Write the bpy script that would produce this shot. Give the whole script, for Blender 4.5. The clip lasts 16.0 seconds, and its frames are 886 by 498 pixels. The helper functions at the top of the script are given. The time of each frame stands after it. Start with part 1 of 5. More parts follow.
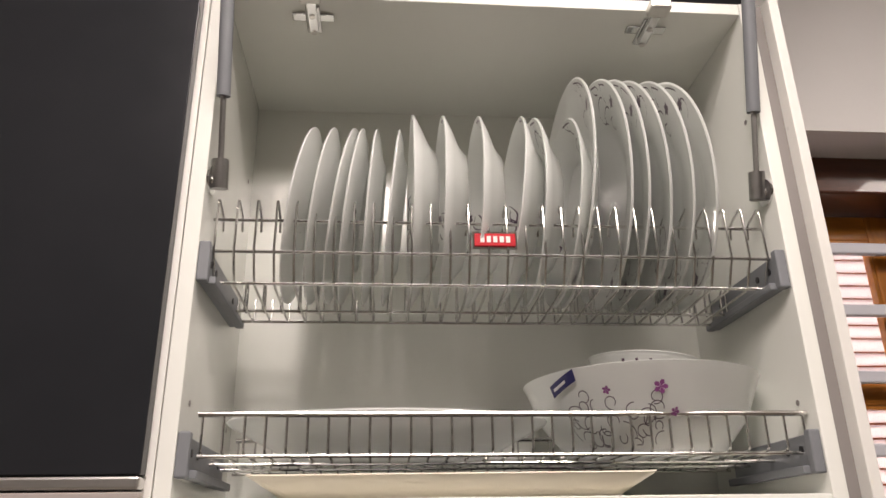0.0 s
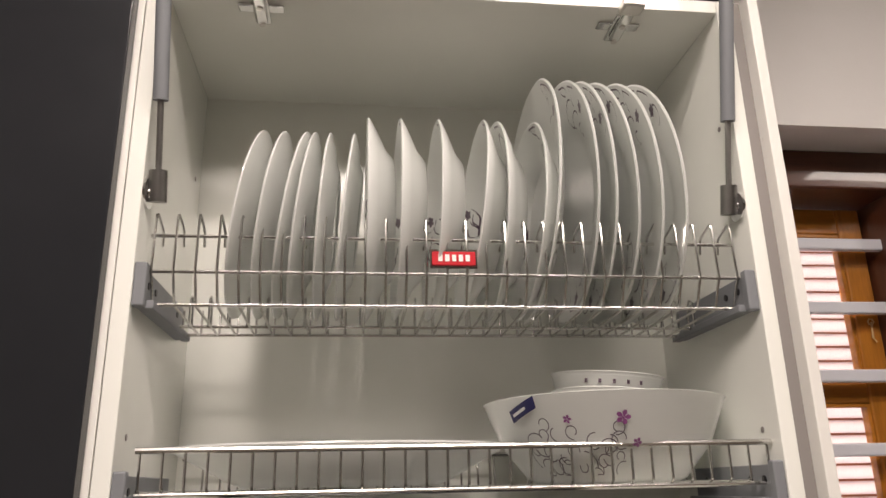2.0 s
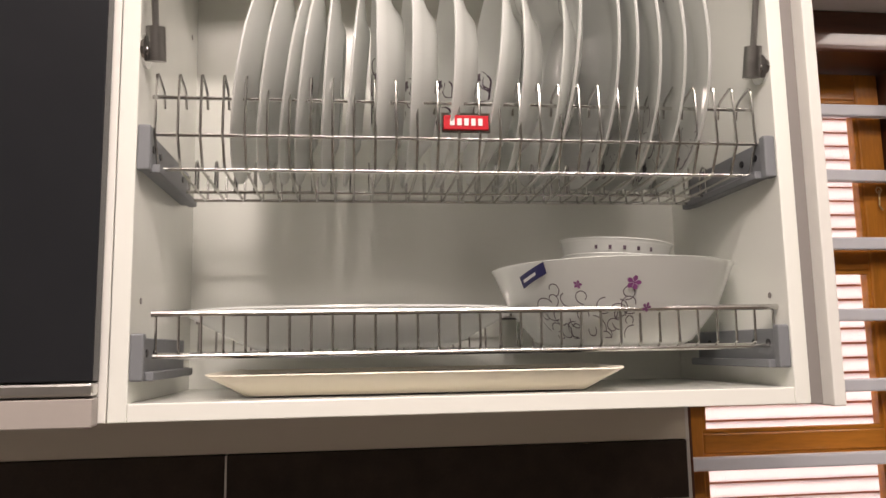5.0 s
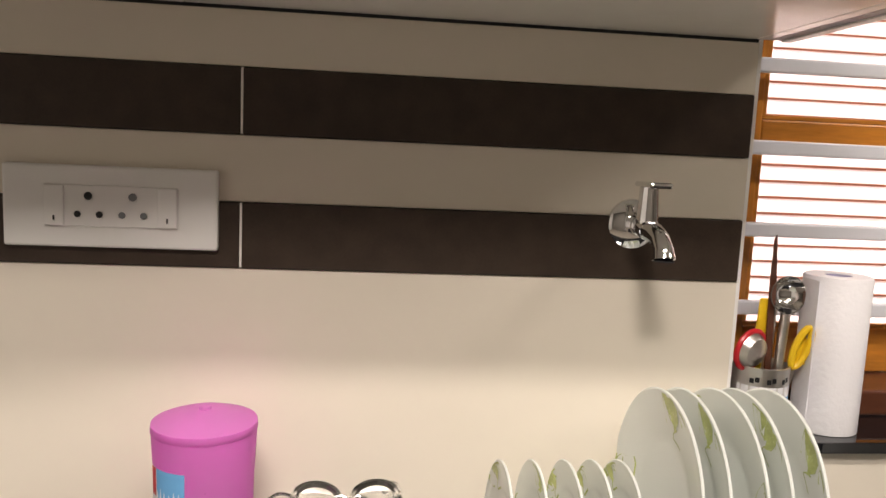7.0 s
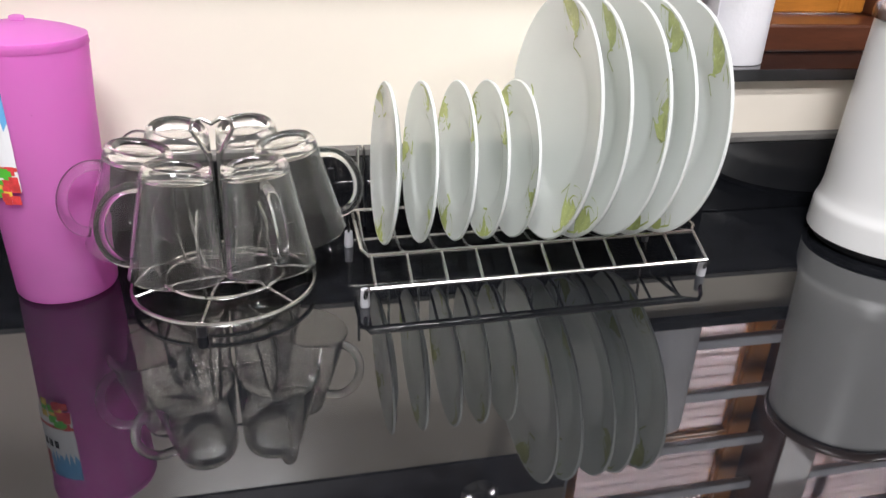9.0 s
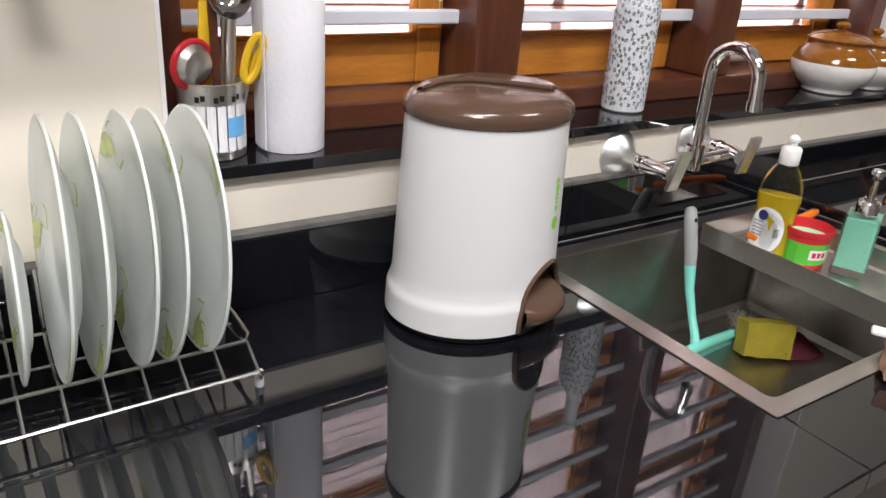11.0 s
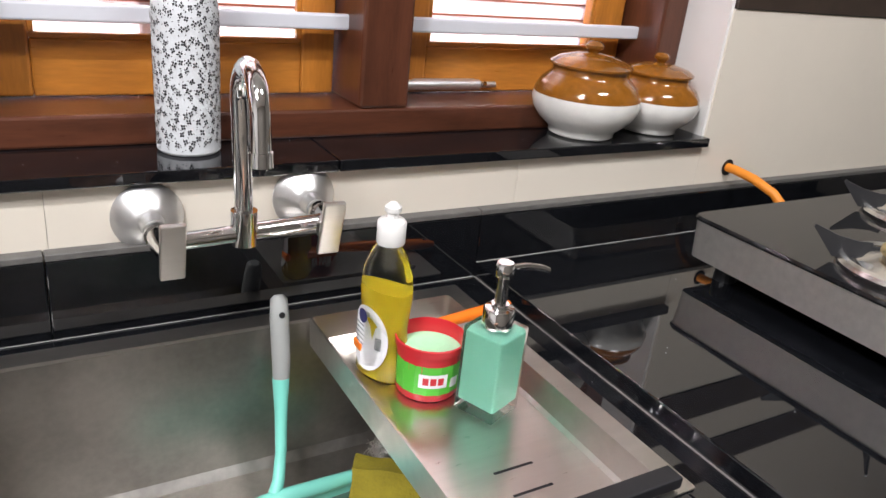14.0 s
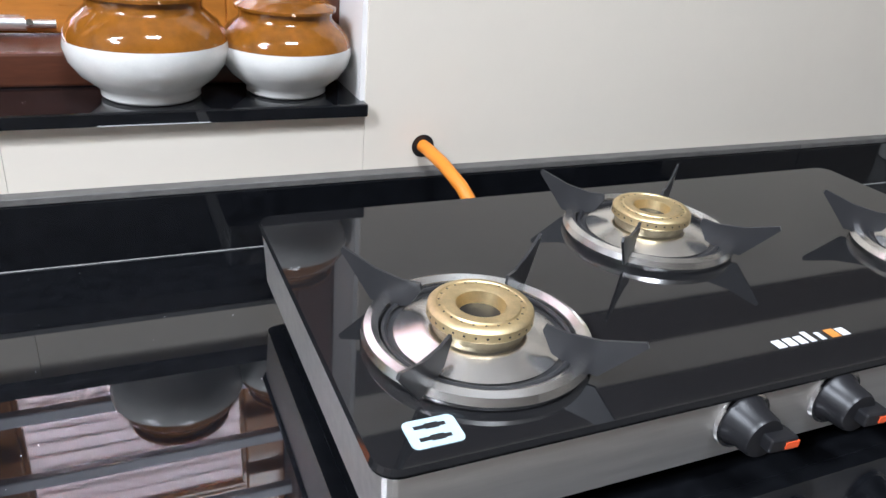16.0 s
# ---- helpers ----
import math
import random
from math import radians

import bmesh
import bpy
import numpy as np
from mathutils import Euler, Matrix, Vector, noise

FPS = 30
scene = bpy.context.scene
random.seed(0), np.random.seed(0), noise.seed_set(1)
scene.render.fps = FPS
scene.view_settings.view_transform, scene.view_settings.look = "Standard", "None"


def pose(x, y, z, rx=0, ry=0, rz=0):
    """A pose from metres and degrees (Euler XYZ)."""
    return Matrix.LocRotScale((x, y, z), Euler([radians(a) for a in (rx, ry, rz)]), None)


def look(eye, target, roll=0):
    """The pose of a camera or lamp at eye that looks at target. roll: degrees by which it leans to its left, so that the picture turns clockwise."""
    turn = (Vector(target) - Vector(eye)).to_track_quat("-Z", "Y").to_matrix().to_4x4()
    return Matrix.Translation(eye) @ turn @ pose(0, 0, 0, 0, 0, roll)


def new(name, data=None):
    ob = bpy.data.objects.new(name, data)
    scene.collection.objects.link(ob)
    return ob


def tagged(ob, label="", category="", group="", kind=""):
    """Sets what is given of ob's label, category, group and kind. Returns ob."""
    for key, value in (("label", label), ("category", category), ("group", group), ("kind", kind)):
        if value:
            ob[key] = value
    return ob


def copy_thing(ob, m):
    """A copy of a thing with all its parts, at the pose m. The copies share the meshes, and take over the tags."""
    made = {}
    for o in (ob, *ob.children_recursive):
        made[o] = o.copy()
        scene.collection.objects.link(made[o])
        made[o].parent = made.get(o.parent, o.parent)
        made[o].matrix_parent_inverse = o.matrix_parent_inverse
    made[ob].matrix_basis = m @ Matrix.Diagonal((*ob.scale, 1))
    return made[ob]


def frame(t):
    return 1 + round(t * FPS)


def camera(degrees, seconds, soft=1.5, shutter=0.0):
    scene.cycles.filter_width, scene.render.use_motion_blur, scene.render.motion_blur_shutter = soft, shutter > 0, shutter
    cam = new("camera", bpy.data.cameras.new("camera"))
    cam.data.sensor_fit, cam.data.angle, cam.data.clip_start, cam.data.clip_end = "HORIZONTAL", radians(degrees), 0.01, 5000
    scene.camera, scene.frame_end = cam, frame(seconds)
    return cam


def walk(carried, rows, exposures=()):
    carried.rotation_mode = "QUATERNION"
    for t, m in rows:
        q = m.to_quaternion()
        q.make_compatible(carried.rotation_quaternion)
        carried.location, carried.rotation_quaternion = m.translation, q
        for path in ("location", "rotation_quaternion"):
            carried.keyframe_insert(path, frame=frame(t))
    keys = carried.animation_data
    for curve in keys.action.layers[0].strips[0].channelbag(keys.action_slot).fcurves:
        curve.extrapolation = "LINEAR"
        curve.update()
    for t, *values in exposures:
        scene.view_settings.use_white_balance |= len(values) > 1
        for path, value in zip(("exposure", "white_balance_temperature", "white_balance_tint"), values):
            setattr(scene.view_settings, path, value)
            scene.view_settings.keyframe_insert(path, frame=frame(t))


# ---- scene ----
cam = camera(61.0, 16.0)
PATH = [
    (0, (-0.05, -0.004, 1.568), (0.107, 1.851, 2.299), -0.9),
    (0.5, (-0.036, 0.031, 1.538), (0.139, 1.907, 2.209), -0.9),
    (1, (-0.031, 0.04, 1.544), (0.159, 1.926, 2.184), -0.8),
    (1.5, (-0.027, 0.024, 1.59), (0.176, 1.91, 2.222), -0.9),
    (2, (-0.028, 0.015, 1.66), (0.203, 1.907, 2.264), -1.2),
    (2.5, (-0.03, 0.016, 1.729), (0.223, 1.958, 2.133), -1.0),
    (3, (-0.021, 0.024, 1.744), (0.209, 1.994, 2.0), -1.0),
    (3.2, (-0.017, 0.02, 1.744), (0.188, 1.995, 1.991), -1.1),
    (5.3, (-0.055, 0.038, 1.612), (0.202, 2.003, 1.885), -0.7),
    (5.5, (-0.061, 0.048, 1.57), (0.206, 2.007, 1.87), 0.2),
    (6, (-0.055, 0.072, 1.523), (0.215, 2.045, 1.709), 1.0),
    (6.5, (-0.051, 0.119, 1.464), (0.206, 2.103, 1.484), 1.7),
    (7, (-0.063, 0.154, 1.432), (0.156, 2.125, 1.180), 2.6),
    (7.5, (-0.116, 0.204, 1.343), (0.041, 2.106, 0.744), 3.3),
    (8, (-0.154, 0.216, 1.271), (-0.02, 2.04, 0.461), 4.0),
    (8.5, (-0.083, 0.206, 1.246), (0.126, 2.005, 0.397), 3.1),
    (9, (-0.016, 0.21, 1.263), (0.427, 1.955, 0.392), 2.6),
    (9.5, (0.047, 0.207, 1.285), (0.718, 1.875, 0.411), 2.6),
    (10, (0.099, 0.179, 1.308), (0.956, 1.78, 0.47), 2.9),
    (10.2, (0.117, 0.178, 1.339), (1.018, 1.745, 0.484), 3.6),
    (12.3, (0.534, 0.266, 1.368), (1.748, 1.687, 0.656), 5.2),
    (12.5, (0.588, 0.263, 1.365), (1.816, 1.666, 0.642), 5.8),
    (13, (0.727, 0.238, 1.357), (1.932, 1.65, 0.612), 7.0),
    (13.5, (0.911, 0.187, 1.355), (1.958, 1.706, 0.584), 7.1),
    (14, (1.069, 0.201, 1.351), (2.043, 1.766, 0.574), 6.2),
    (14.5, (1.274, 0.227, 1.354), (2.213, 1.808, 0.572), 5.2),
    (15, (1.468, 0.236, 1.341), (2.337, 1.849, 0.54), 4.7),
    (15.5, (1.694, 0.232, 1.332), (2.507, 1.857, 0.497), 4.8),
    (16, (1.863, 0.228, 1.314), (2.629, 1.852, 0.433), 5.2),
]
walk(cam, [(t, look(eye, target, roll)) for t, eye, target, roll in PATH],
     [(0, .64, 6950, 18), (2.5, .57, 7150, 18), (3, .54, 7150, 19), (5.5, .82, 7150, 19), (6.0, 1.08, 7250, 18), (6.5, 1.27, 7400, 17), (7, 1.42, 7100, 13), (8, 1.65, 6350, 11), (9.0, 1.78, 6050, 12), (10, 1.65, 6150, 11), (12.3, 1.55, 6100, 12), (15, 2.1, 6000, 11), (16, 2.25, 5450, 9)])


# ---------- world and lamps ----------
world = bpy.data.worlds.new("sky"); scene.world = world; world.use_nodes = True
wn = world.node_tree.nodes; wl = world.node_tree.links
sky = wn.new("ShaderNodeTexSky"); sky.sky_type = "NISHITA"; sky.sun_disc = False
sky.sun_elevation = radians(34); sky.sun_rotation = radians(40)
wl.new(sky.outputs[0], wn["Background"].inputs[0]); wn["Background"].inputs[1].default_value = 0.10
def lamp(name, kind, energy, color, m, **kw):
    d = bpy.data.lights.new(name, kind); d.energy = energy; d.color = color
    if kind == "AREA":
        d.shape = "RECTANGLE"; d.size, d.size_y = kw["size"]
    if kind == "SUN":
        d.angle = radians(kw["angle"])
    ob = new(name, d); ob.matrix_world = m
    return ob
lamp("sun", "SUN", 5.0, (1, .97, .92), look((0, 6, 4), (0.6, 0, 0)), angle=12)
lamp("ceiling_panel_light", "AREA", 9.5, (1, .955, .90), pose(2.1, -0.15, 2.84), size=(.6, .3))
lamp("ceiling_tube_light", "AREA", 14.5, (1, .955, .91), pose(0.2, .02, 2.80), size=(1.2, .08))
# added fill with no seen source, brightens the inside of the dish cabinet
lamp("ceiling_room_light", "AREA", 17.0, (1, .955, .91), pose(-0.2, -.52, 2.80), size=(.5, .4))

# ---------- materials ----------
def mat(name, color, rough=.5, metal=0., spec=.5, bump=0., bscale=200., vary=0., vscale=6., trans=0., ior=1.45, coat=0., alpha=1., stretch=(1, 1, 1), island=0., sub=0.):
    m = bpy.data.materials.new(name); m.use_nodes = True
    n = m.node_tree.nodes; l = m.node_tree.links; b = n["Principled BSDF"]
    b.inputs["Base Color"].default_value = (*color, 1); b.inputs["Roughness"].default_value = rough
    b.inputs["Metallic"].default_value = metal; b.inputs["Specular IOR Level"].default_value = spec
    b.inputs["IOR"].default_value = ior; b.inputs["Transmission Weight"].default_value = trans
    b.inputs["Coat Weight"].default_value = coat; b.inputs["Alpha"].default_value = alpha
    if sub:
        b.inputs["Subsurface Weight"].default_value = sub; b.inputs["Subsurface Radius"].default_value = (.02, .02, .02)
    tc = n.new("ShaderNodeTexCoord"); mp = n.new("ShaderNodeMapping"); mp.inputs["Scale"].default_value = stretch
    l.new(tc.outputs["Object"], mp.inputs[0])
    if vary:
        t = n.new("ShaderNodeTexNoise"); t.inputs["Scale"].default_value = vscale; t.inputs["Detail"].default_value = 6
        l.new(mp.outputs[0], t.inputs["Vector"])
        t2 = n.new("ShaderNodeTexNoise"); t2.inputs["Scale"].default_value = vscale * 9; t2.inputs["Detail"].default_value = 3
        l.new(mp.outputs[0], t2.inputs["Vector"])
        add = n.new("ShaderNodeMath"); add.operation = "MULTIPLY_ADD"; add.inputs[1].default_value = .4
        l.new(t2.outputs["Fac"], add.inputs[0]); l.new(t.outputs["Fac"], add.inputs[2])
        rm = n.new("ShaderNodeMapRange"); rm.inputs[1].default_value = .4; rm.inputs[2].default_value = 1.0
        rm.inputs[3].default_value = 1 - vary; rm.inputs[4].default_value = 1 + vary
        l.new(add.outputs[0], rm.inputs[0])
        out = rm.outputs[0]
        if island:
            oi = n.new("ShaderNodeObjectInfo"); r2 = n.new("ShaderNodeMapRange")
            r2.inputs[3].default_value = 1 - island; r2.inputs[4].default_value = 1 + island
            l.new(oi.outputs["Random"], r2.inputs[0]); mu = n.new("ShaderNodeMath"); mu.operation = "MULTIPLY"
            l.new(r2.outputs[0], mu.inputs[0]); l.new(out, mu.inputs[1]); out = mu.outputs[0]
        hv = n.new("ShaderNodeVectorMath"); hv.operation = "SCALE"; hv.inputs[0].default_value = color
        l.new(out, hv.inputs["Scale"]); l.new(hv.outputs[0], b.inputs["Base Color"])
        rr = n.new("ShaderNodeMapRange"); rr.inputs[3].default_value = max(rough * .8, 0.0); rr.inputs[4].default_value = min(1, rough * 1.25)
        l.new(t2.outputs["Fac"], rr.inputs[0]); l.new(rr.outputs[0], b.inputs["Roughness"])
    if bump:
        t = n.new("ShaderNodeTexNoise"); t.inputs["Scale"].default_value = bscale; t.inputs["Detail"].default_value = 3
        l.new(mp.outputs[0], t.inputs["Vector"])
        bp = n.new("ShaderNodeBump"); bp.inputs["Strength"].default_value = bump; bp.inputs["Distance"].default_value = .002
        l.new(t.outputs["Fac"], bp.inputs["Height"]); l.new(bp.outputs[0], b.inputs["Normal"])
    return m

LAM = mat("white_laminate", (.84, .85, .80), .14, vary=.02, vscale=3, bump=.02, bscale=60)
LAMEDGE = mat("white_edge_band", (.78, .77, .73), .3, vary=.03)
CHARCOAL = mat("charcoal_gloss_laminate", (.020, .021, .024), .2, spec=.3, vary=.12, vscale=2, bump=.02, bscale=40)
PELMET = mat("taupe_pelmet_laminate", (.40, .36, .335), .35, vary=.05)
GASKET = mat("grey_gasket", (.25, .23, .22), .5, vary=.06)
ALU = mat("aluminium", (.72, .71, .69), .32, metal=1, vary=.05, stretch=(1, 40, 40))
CREAM = mat("cream_tile", (.74, .68, .585), .22, vary=.02, vscale=5, bump=.03, bscale=15, island=.01)
BROWN = mat("brown_tile", (.050, .035, .027), .38, spec=.3, vary=.25, vscale=30, bump=.05, bscale=400, island=.06)
GROUT = mat("grout", (.75, .72, .68), .9, vary=.1, vscale=40)
SEALANT = mat("dried_sealant", (.38, .37, .36), .8, vary=.5, vscale=9)
WALL = mat("white_wall_paint", (.80, .78, .76), .8, vary=.02, vscale=3, bump=.1, bscale=120)
CEIL = mat("ceiling_paint", (.8, .79, .77), .9, vary=.02)
DIM = mat("bounce_cut_wall_tone", (.19, .175, .155), .8, vary=.04, vscale=3)
FLOOR = mat("floor_tile", (.29, .255, .215), .25, vary=.08)
GRANITE = mat("black_granite", (.006, .0065, .008), .025, vary=.5, vscale=60, bump=.01, bscale=8, spec=1., ior=1.52)
GRANDULL = mat("honed_granite_edge", (.12, .115, .108), .55, vary=.25, vscale=50, bump=.15, bscale=90)
STEEL = mat("brushed_steel", (.68, .655, .62), .30, metal=1, vary=.06, vscale=5, stretch=(1, 14, 14), bump=.015, bscale=40)
# basin steel: shade inside the sink is in the base colour, mottling is water marks
STEELR = mat("shaded_sink_steel", (.45, .43, .40), .36, metal=1, vary=.24, vscale=11, bump=.05, bscale=40)
SATIN = mat("satin_chrome", (.85, .85, .85), .36, metal=1, vary=.05, vscale=20)
CHROME = mat("chrome", (.78, .78, .78), .07, metal=1, vary=.03, vscale=20)
WIRE = mat("stainless_wire", (.58, .57, .55), .24, metal=1, vary=.06, vscale=30)
GREYPL = mat("grey_plastic", (.20, .21, .225), .45, vary=.06)
WHITEPL = mat("white_plastic", (.80, .79, .77), .3, vary=.015)
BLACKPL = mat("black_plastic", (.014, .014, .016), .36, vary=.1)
OPAL = mat("white_opal_glass", (.88, .89, .87), .08, vary=.01, coat=.3)
OPALG = mat("white_opal_glass_greenish", (.90, .92, .90), .08, vary=.01, coat=.3)
TEAK = mat("teak_wood", (.46, .175, .025), .3, vary=.35, vscale=4, stretch=(1, 6, 6), bump=.06, bscale=40, coat=.4)
TEAKV = mat("teak_wood_upright", (.46, .175, .025), .3, vary=.35, vscale=4, stretch=(6, 6, 1), bump=.06, bscale=40, coat=.4)
DARKW = mat("dark_stained_wood", (.085, .028, .014), .3, vary=.4, vscale=5, stretch=(1, 8, 8), bump=.06, bscale=50, coat=.3)
DARKWV = mat("dark_stained_wood_upright", (.085, .028, .014), .3, vary=.4, vscale=5, stretch=(8, 8, 1), bump=.06, bscale=50, coat=.3)
BARW = mat("white_painted_bar", (.66, .67, .72), .35, vary=.03)
LILAC = mat("purple_translucent_plastic", (.88, .42, .80), .30, vary=.05, trans=.45, ior=1.3)
AMBER = mat("amber_glaze", (.27, .10, .010), .09, vary=.5, vscale=9, coat=.5)
IVORY = mat("white_glaze", (.76, .75, .71), .14, vary=.07, vscale=40, coat=.4)
BINW = mat("bin_white_plastic", (.66, .66, .65), .3, bump=.01, bscale=30)
BINB = mat("bin_brown_plastic", (.085, .050, .034), .16, vary=.05)
BRASS = mat("brass", (.74, .60, .34), .46, metal=1, vary=.22, vscale=40, bump=.15, bscale=150)
GLASSTOP = mat("black_glass_top", (.012, .012, .013), .04, spec=.6, vary=.1)
RED = mat("red_plastic", (.55, .02, .03), .3, vary=.05)
PRINTD = mat("dark_plum_print", (.09, .06, .085), .3, vary=.4, vscale=60)
PRINTP = mat("purple_flower_print", (.25, .07, .22), .3, vary=.3, vscale=60)
PRINTG = mat("green_leaf_print", (.52, .58, .22), .25, vary=.35, vscale=40)
NAVY = mat("navy_label", (.03, .03, .12), .35, vary=.1)
MELA = mat("cream_melamine", (.72, .66, .55), .3, vary=.03)
BLACKGL = mat("black_gloss_glaze", (.015, .015, .016), .08, vary=.1)
SKYB = mat("blue_label_print", (.15, .42, .75), .4, vary=.1)
LABELW = mat("white_label", (.8, .8, .82), .4, vary=.03)
PRINTR = mat("red_fruit_print", (.6, .05, .05), .4, vary=.5, vscale=80)
PRINTY = mat("yellow_fruit_print", (.75, .5, .06), .4, vary=.4, vscale=80)
STONE = mat("grey_granite_stone", (.16, .16, .145), .7, vary=.5, vscale=50, bump=.5, bscale=120)
BLUEPL = mat("blue_plastic", (.03, .22, .75), .35, vary=.05)
PAPER = mat("white_tissue_paper", (.80, .79, .82), .95, vary=.02, bump=.5, bscale=120)
CARD = mat("cardboard_core", (.45, .42, .6), .9, vary=.05)
YELLOWPL = mat("yellow_plastic", (.75, .48, .02), .35, vary=.05)
MINT = mat("mint_plastic", (.22, .66, .55), .35, vary=.03)
GRIP = mat("grey_grip_plastic", (.33, .34, .33), .55, vary=.05)
ORANGE = mat("orange_plastic", (.85, .19, .01), .35, vary=.05)
HOSE = mat("orange_rubber_hose", (.75, .25, .02), .5, vary=.08)
SOAPY = mat("yellow_dish_soap", (.92, .72, .03), .08, vary=.05, trans=.5, ior=1.33)
SOAPG = mat("mint_soap", (.24, .60, .44), .2, vary=.06, vscale=30)
GREENP = mat("green_label", (.10, .50, .04), .35, vary=.15)
PASTE = mat("pale_green_paste", (.45, .75, .48), .7, vary=.1, vscale=40, bump=.6, bscale=60)
SPONGE = mat("yellow_green_sponge", (.32, .26, .02), .95, vary=.2, vscale=30, bump=1., bscale=180)
MAROON = mat("maroon_cloth", (.13, .02, .03), .95, vary=.2, bump=.8, bscale=200)
TOWEL = mat("brown_terry_towel", (.36, .20, .13), .98, vary=.2, vscale=40, bump=1.2, bscale=260)
ENAMEL = mat("black_enamel", (.03, .03, .032), .32, vary=.2)
VASE = mat("white_chalk_paint", (.66, .68, .70), .5, vary=.06, vscale=30, bump=.2, bscale=80)
RINGST = mat("polished_burner_steel", (.84, .83, .81), .24, metal=1, vary=.06, vscale=20)
DARKST = mat("dark_nickel", (.30, .29, .28), .35, metal=1, vary=.08, vscale=30)
STEELH = mat("hob_steel", (.82, .80, .77), .46, metal=1, vary=.08, vscale=4, stretch=(1, 20, 20), bump=.03, bscale=80)
BRASSD = mat("dull_brass", (.42, .36, .24), .45, metal=1, vary=.2, vscale=40)
PRINTO = mat("orange_print", (.7, .28, .05), .4)
LIME = mat("lime_print", (.25, .62, .03), .4)
STICKB = mat("pale_blue_sticker", (.50, .66, .72), .35, vary=.05)
KNOBRED = mat("orange_red_pointer", (.85, .12, .03), .35)
RUBBER = mat("clear_rubber_foot", (.45, .45, .47), .4)
SLAT = mat("pale_weathered_board", (.72, .62, .60), .7, vary=.08, vscale=8, stretch=(1, 8, 8))
SLATGAP = mat("brown_board_gap", (.30, .14, .09), .8, vary=.2)
def glass(name, color=(1, 1, 1), rough=0., ior=1.45):
    m = mat(name, color, rough, trans=1., ior=ior); return m
GLASS = glass("clear_glass", (.995, 1, .995))
GLASSB = glass("thin_clear_plastic", (.98, .985, .97), .14, 1.2)
PANE = glass("window_glass", (.98, .98, .98), 0., 1.1)

def glow_through(m, w, color):
    n = m.node_tree.nodes; l = m.node_tree.links
    t = n.new("ShaderNodeBsdfTranslucent"); t.inputs[0].default_value = (*color, 1); mx = n.new("ShaderNodeMixShader"); mx.inputs[0].default_value = w
    l.new(n["Principled BSDF"].outputs[0], mx.inputs[1]); l.new(t.outputs[0], mx.inputs[2]); l.new(mx.outputs[0], n["Material Output"].inputs[0])
glow_through(SLAT, .92, (.80, .72, .72)); glow_through(SLATGAP, .6, (.45, .22, .15))
glow_through(OPAL, .38, (.93, .95, .93)); glow_through(OPALG, .34, (.93, .96, .93))
glow_through(GLASS, .025, (.97, 1, .98)); glow_through(LILAC, .5, (.95, .45, .88))

# ---------- mesh helpers ----------
def link(name, bm, material, parent=None, label="", smooth=False):
    me = bpy.data.meshes.new(name)
    bmesh.ops.recalc_face_normals(bm, faces=bm.faces)
    bm.to_mesh(me); bm.free()
    if smooth:
        me.shade_smooth()
        me.set_sharp_from_angle(angle=radians(40))
    for mt in (material if isinstance(material, (list, tuple)) else [material]):
        me.materials.append(mt)
    ob = new(name, me)
    if parent is not None:
        ob.parent = parent
    if label:
        tagged(ob, label)
    return ob
def part(name, bm, material, parent, label="", smooth=False):
    return link(name, bm, material, parent, label, smooth)
def thing(name, label, category, group="", kind="", m=None):
    e = new(name); e.empty_display_size = .05
    tagged(e, label, category, group, kind)
    if m is not None:
        e.matrix_world = m
    return e
def box(x0, x1, y0, y1, z0, z1, bevel=0., seg=2, bm=None):
    b = bm or bmesh.new()
    t = bmesh.new() if bm else b
    bmesh.ops.create_cube(t, size=1, matrix=Matrix.Translation(((x0 + x1) / 2, (y0 + y1) / 2, (z0 + z1) / 2)) @ Matrix.Diagonal((x1 - x0, y1 - y0, z1 - z0, 1)))
    if bevel:
        bmesh.ops.bevel(t, geom=t.edges[:] , offset=bevel, segments=seg, affect="EDGES", profile=.5)
    if bm:
        me = bpy.data.meshes.new("t"); t.to_mesh(me); t.free(); b.from_mesh(me); bpy.data.meshes.remove(me)
    return b
def lathe(profile, seg=40, bm=None, m=None):
    """Revolves (r, z) points round z; r = 0 ends are closed."""
    b = bm or bmesh.new(); rings = []
    m = m or Matrix()
    for r, z in profile:
        if r < 1e-6:
            rings.append([b.verts.new(m @ Vector((0, 0, z)))])
        else:
            rings.append([b.verts.new(m @ Vector((r * math.cos(2 * math.pi * i / seg), r * math.sin(2 * math.pi * i / seg), z))) for i in range(seg)])
    for a, c in zip(rings, rings[1:]):
        for i in range(seg):
            j = (i + 1) % seg
            if len(a) == 1 and len(c) == 1:
                continue
            if len(a) == 1:
                b.faces.new((a[0], c[j], c[i]))
            elif len(c) == 1:
                b.faces.new((a[i], a[j], c[0]))
            else:
                b.faces.new((a[i], a[j], c[j], c[i]))
    return b
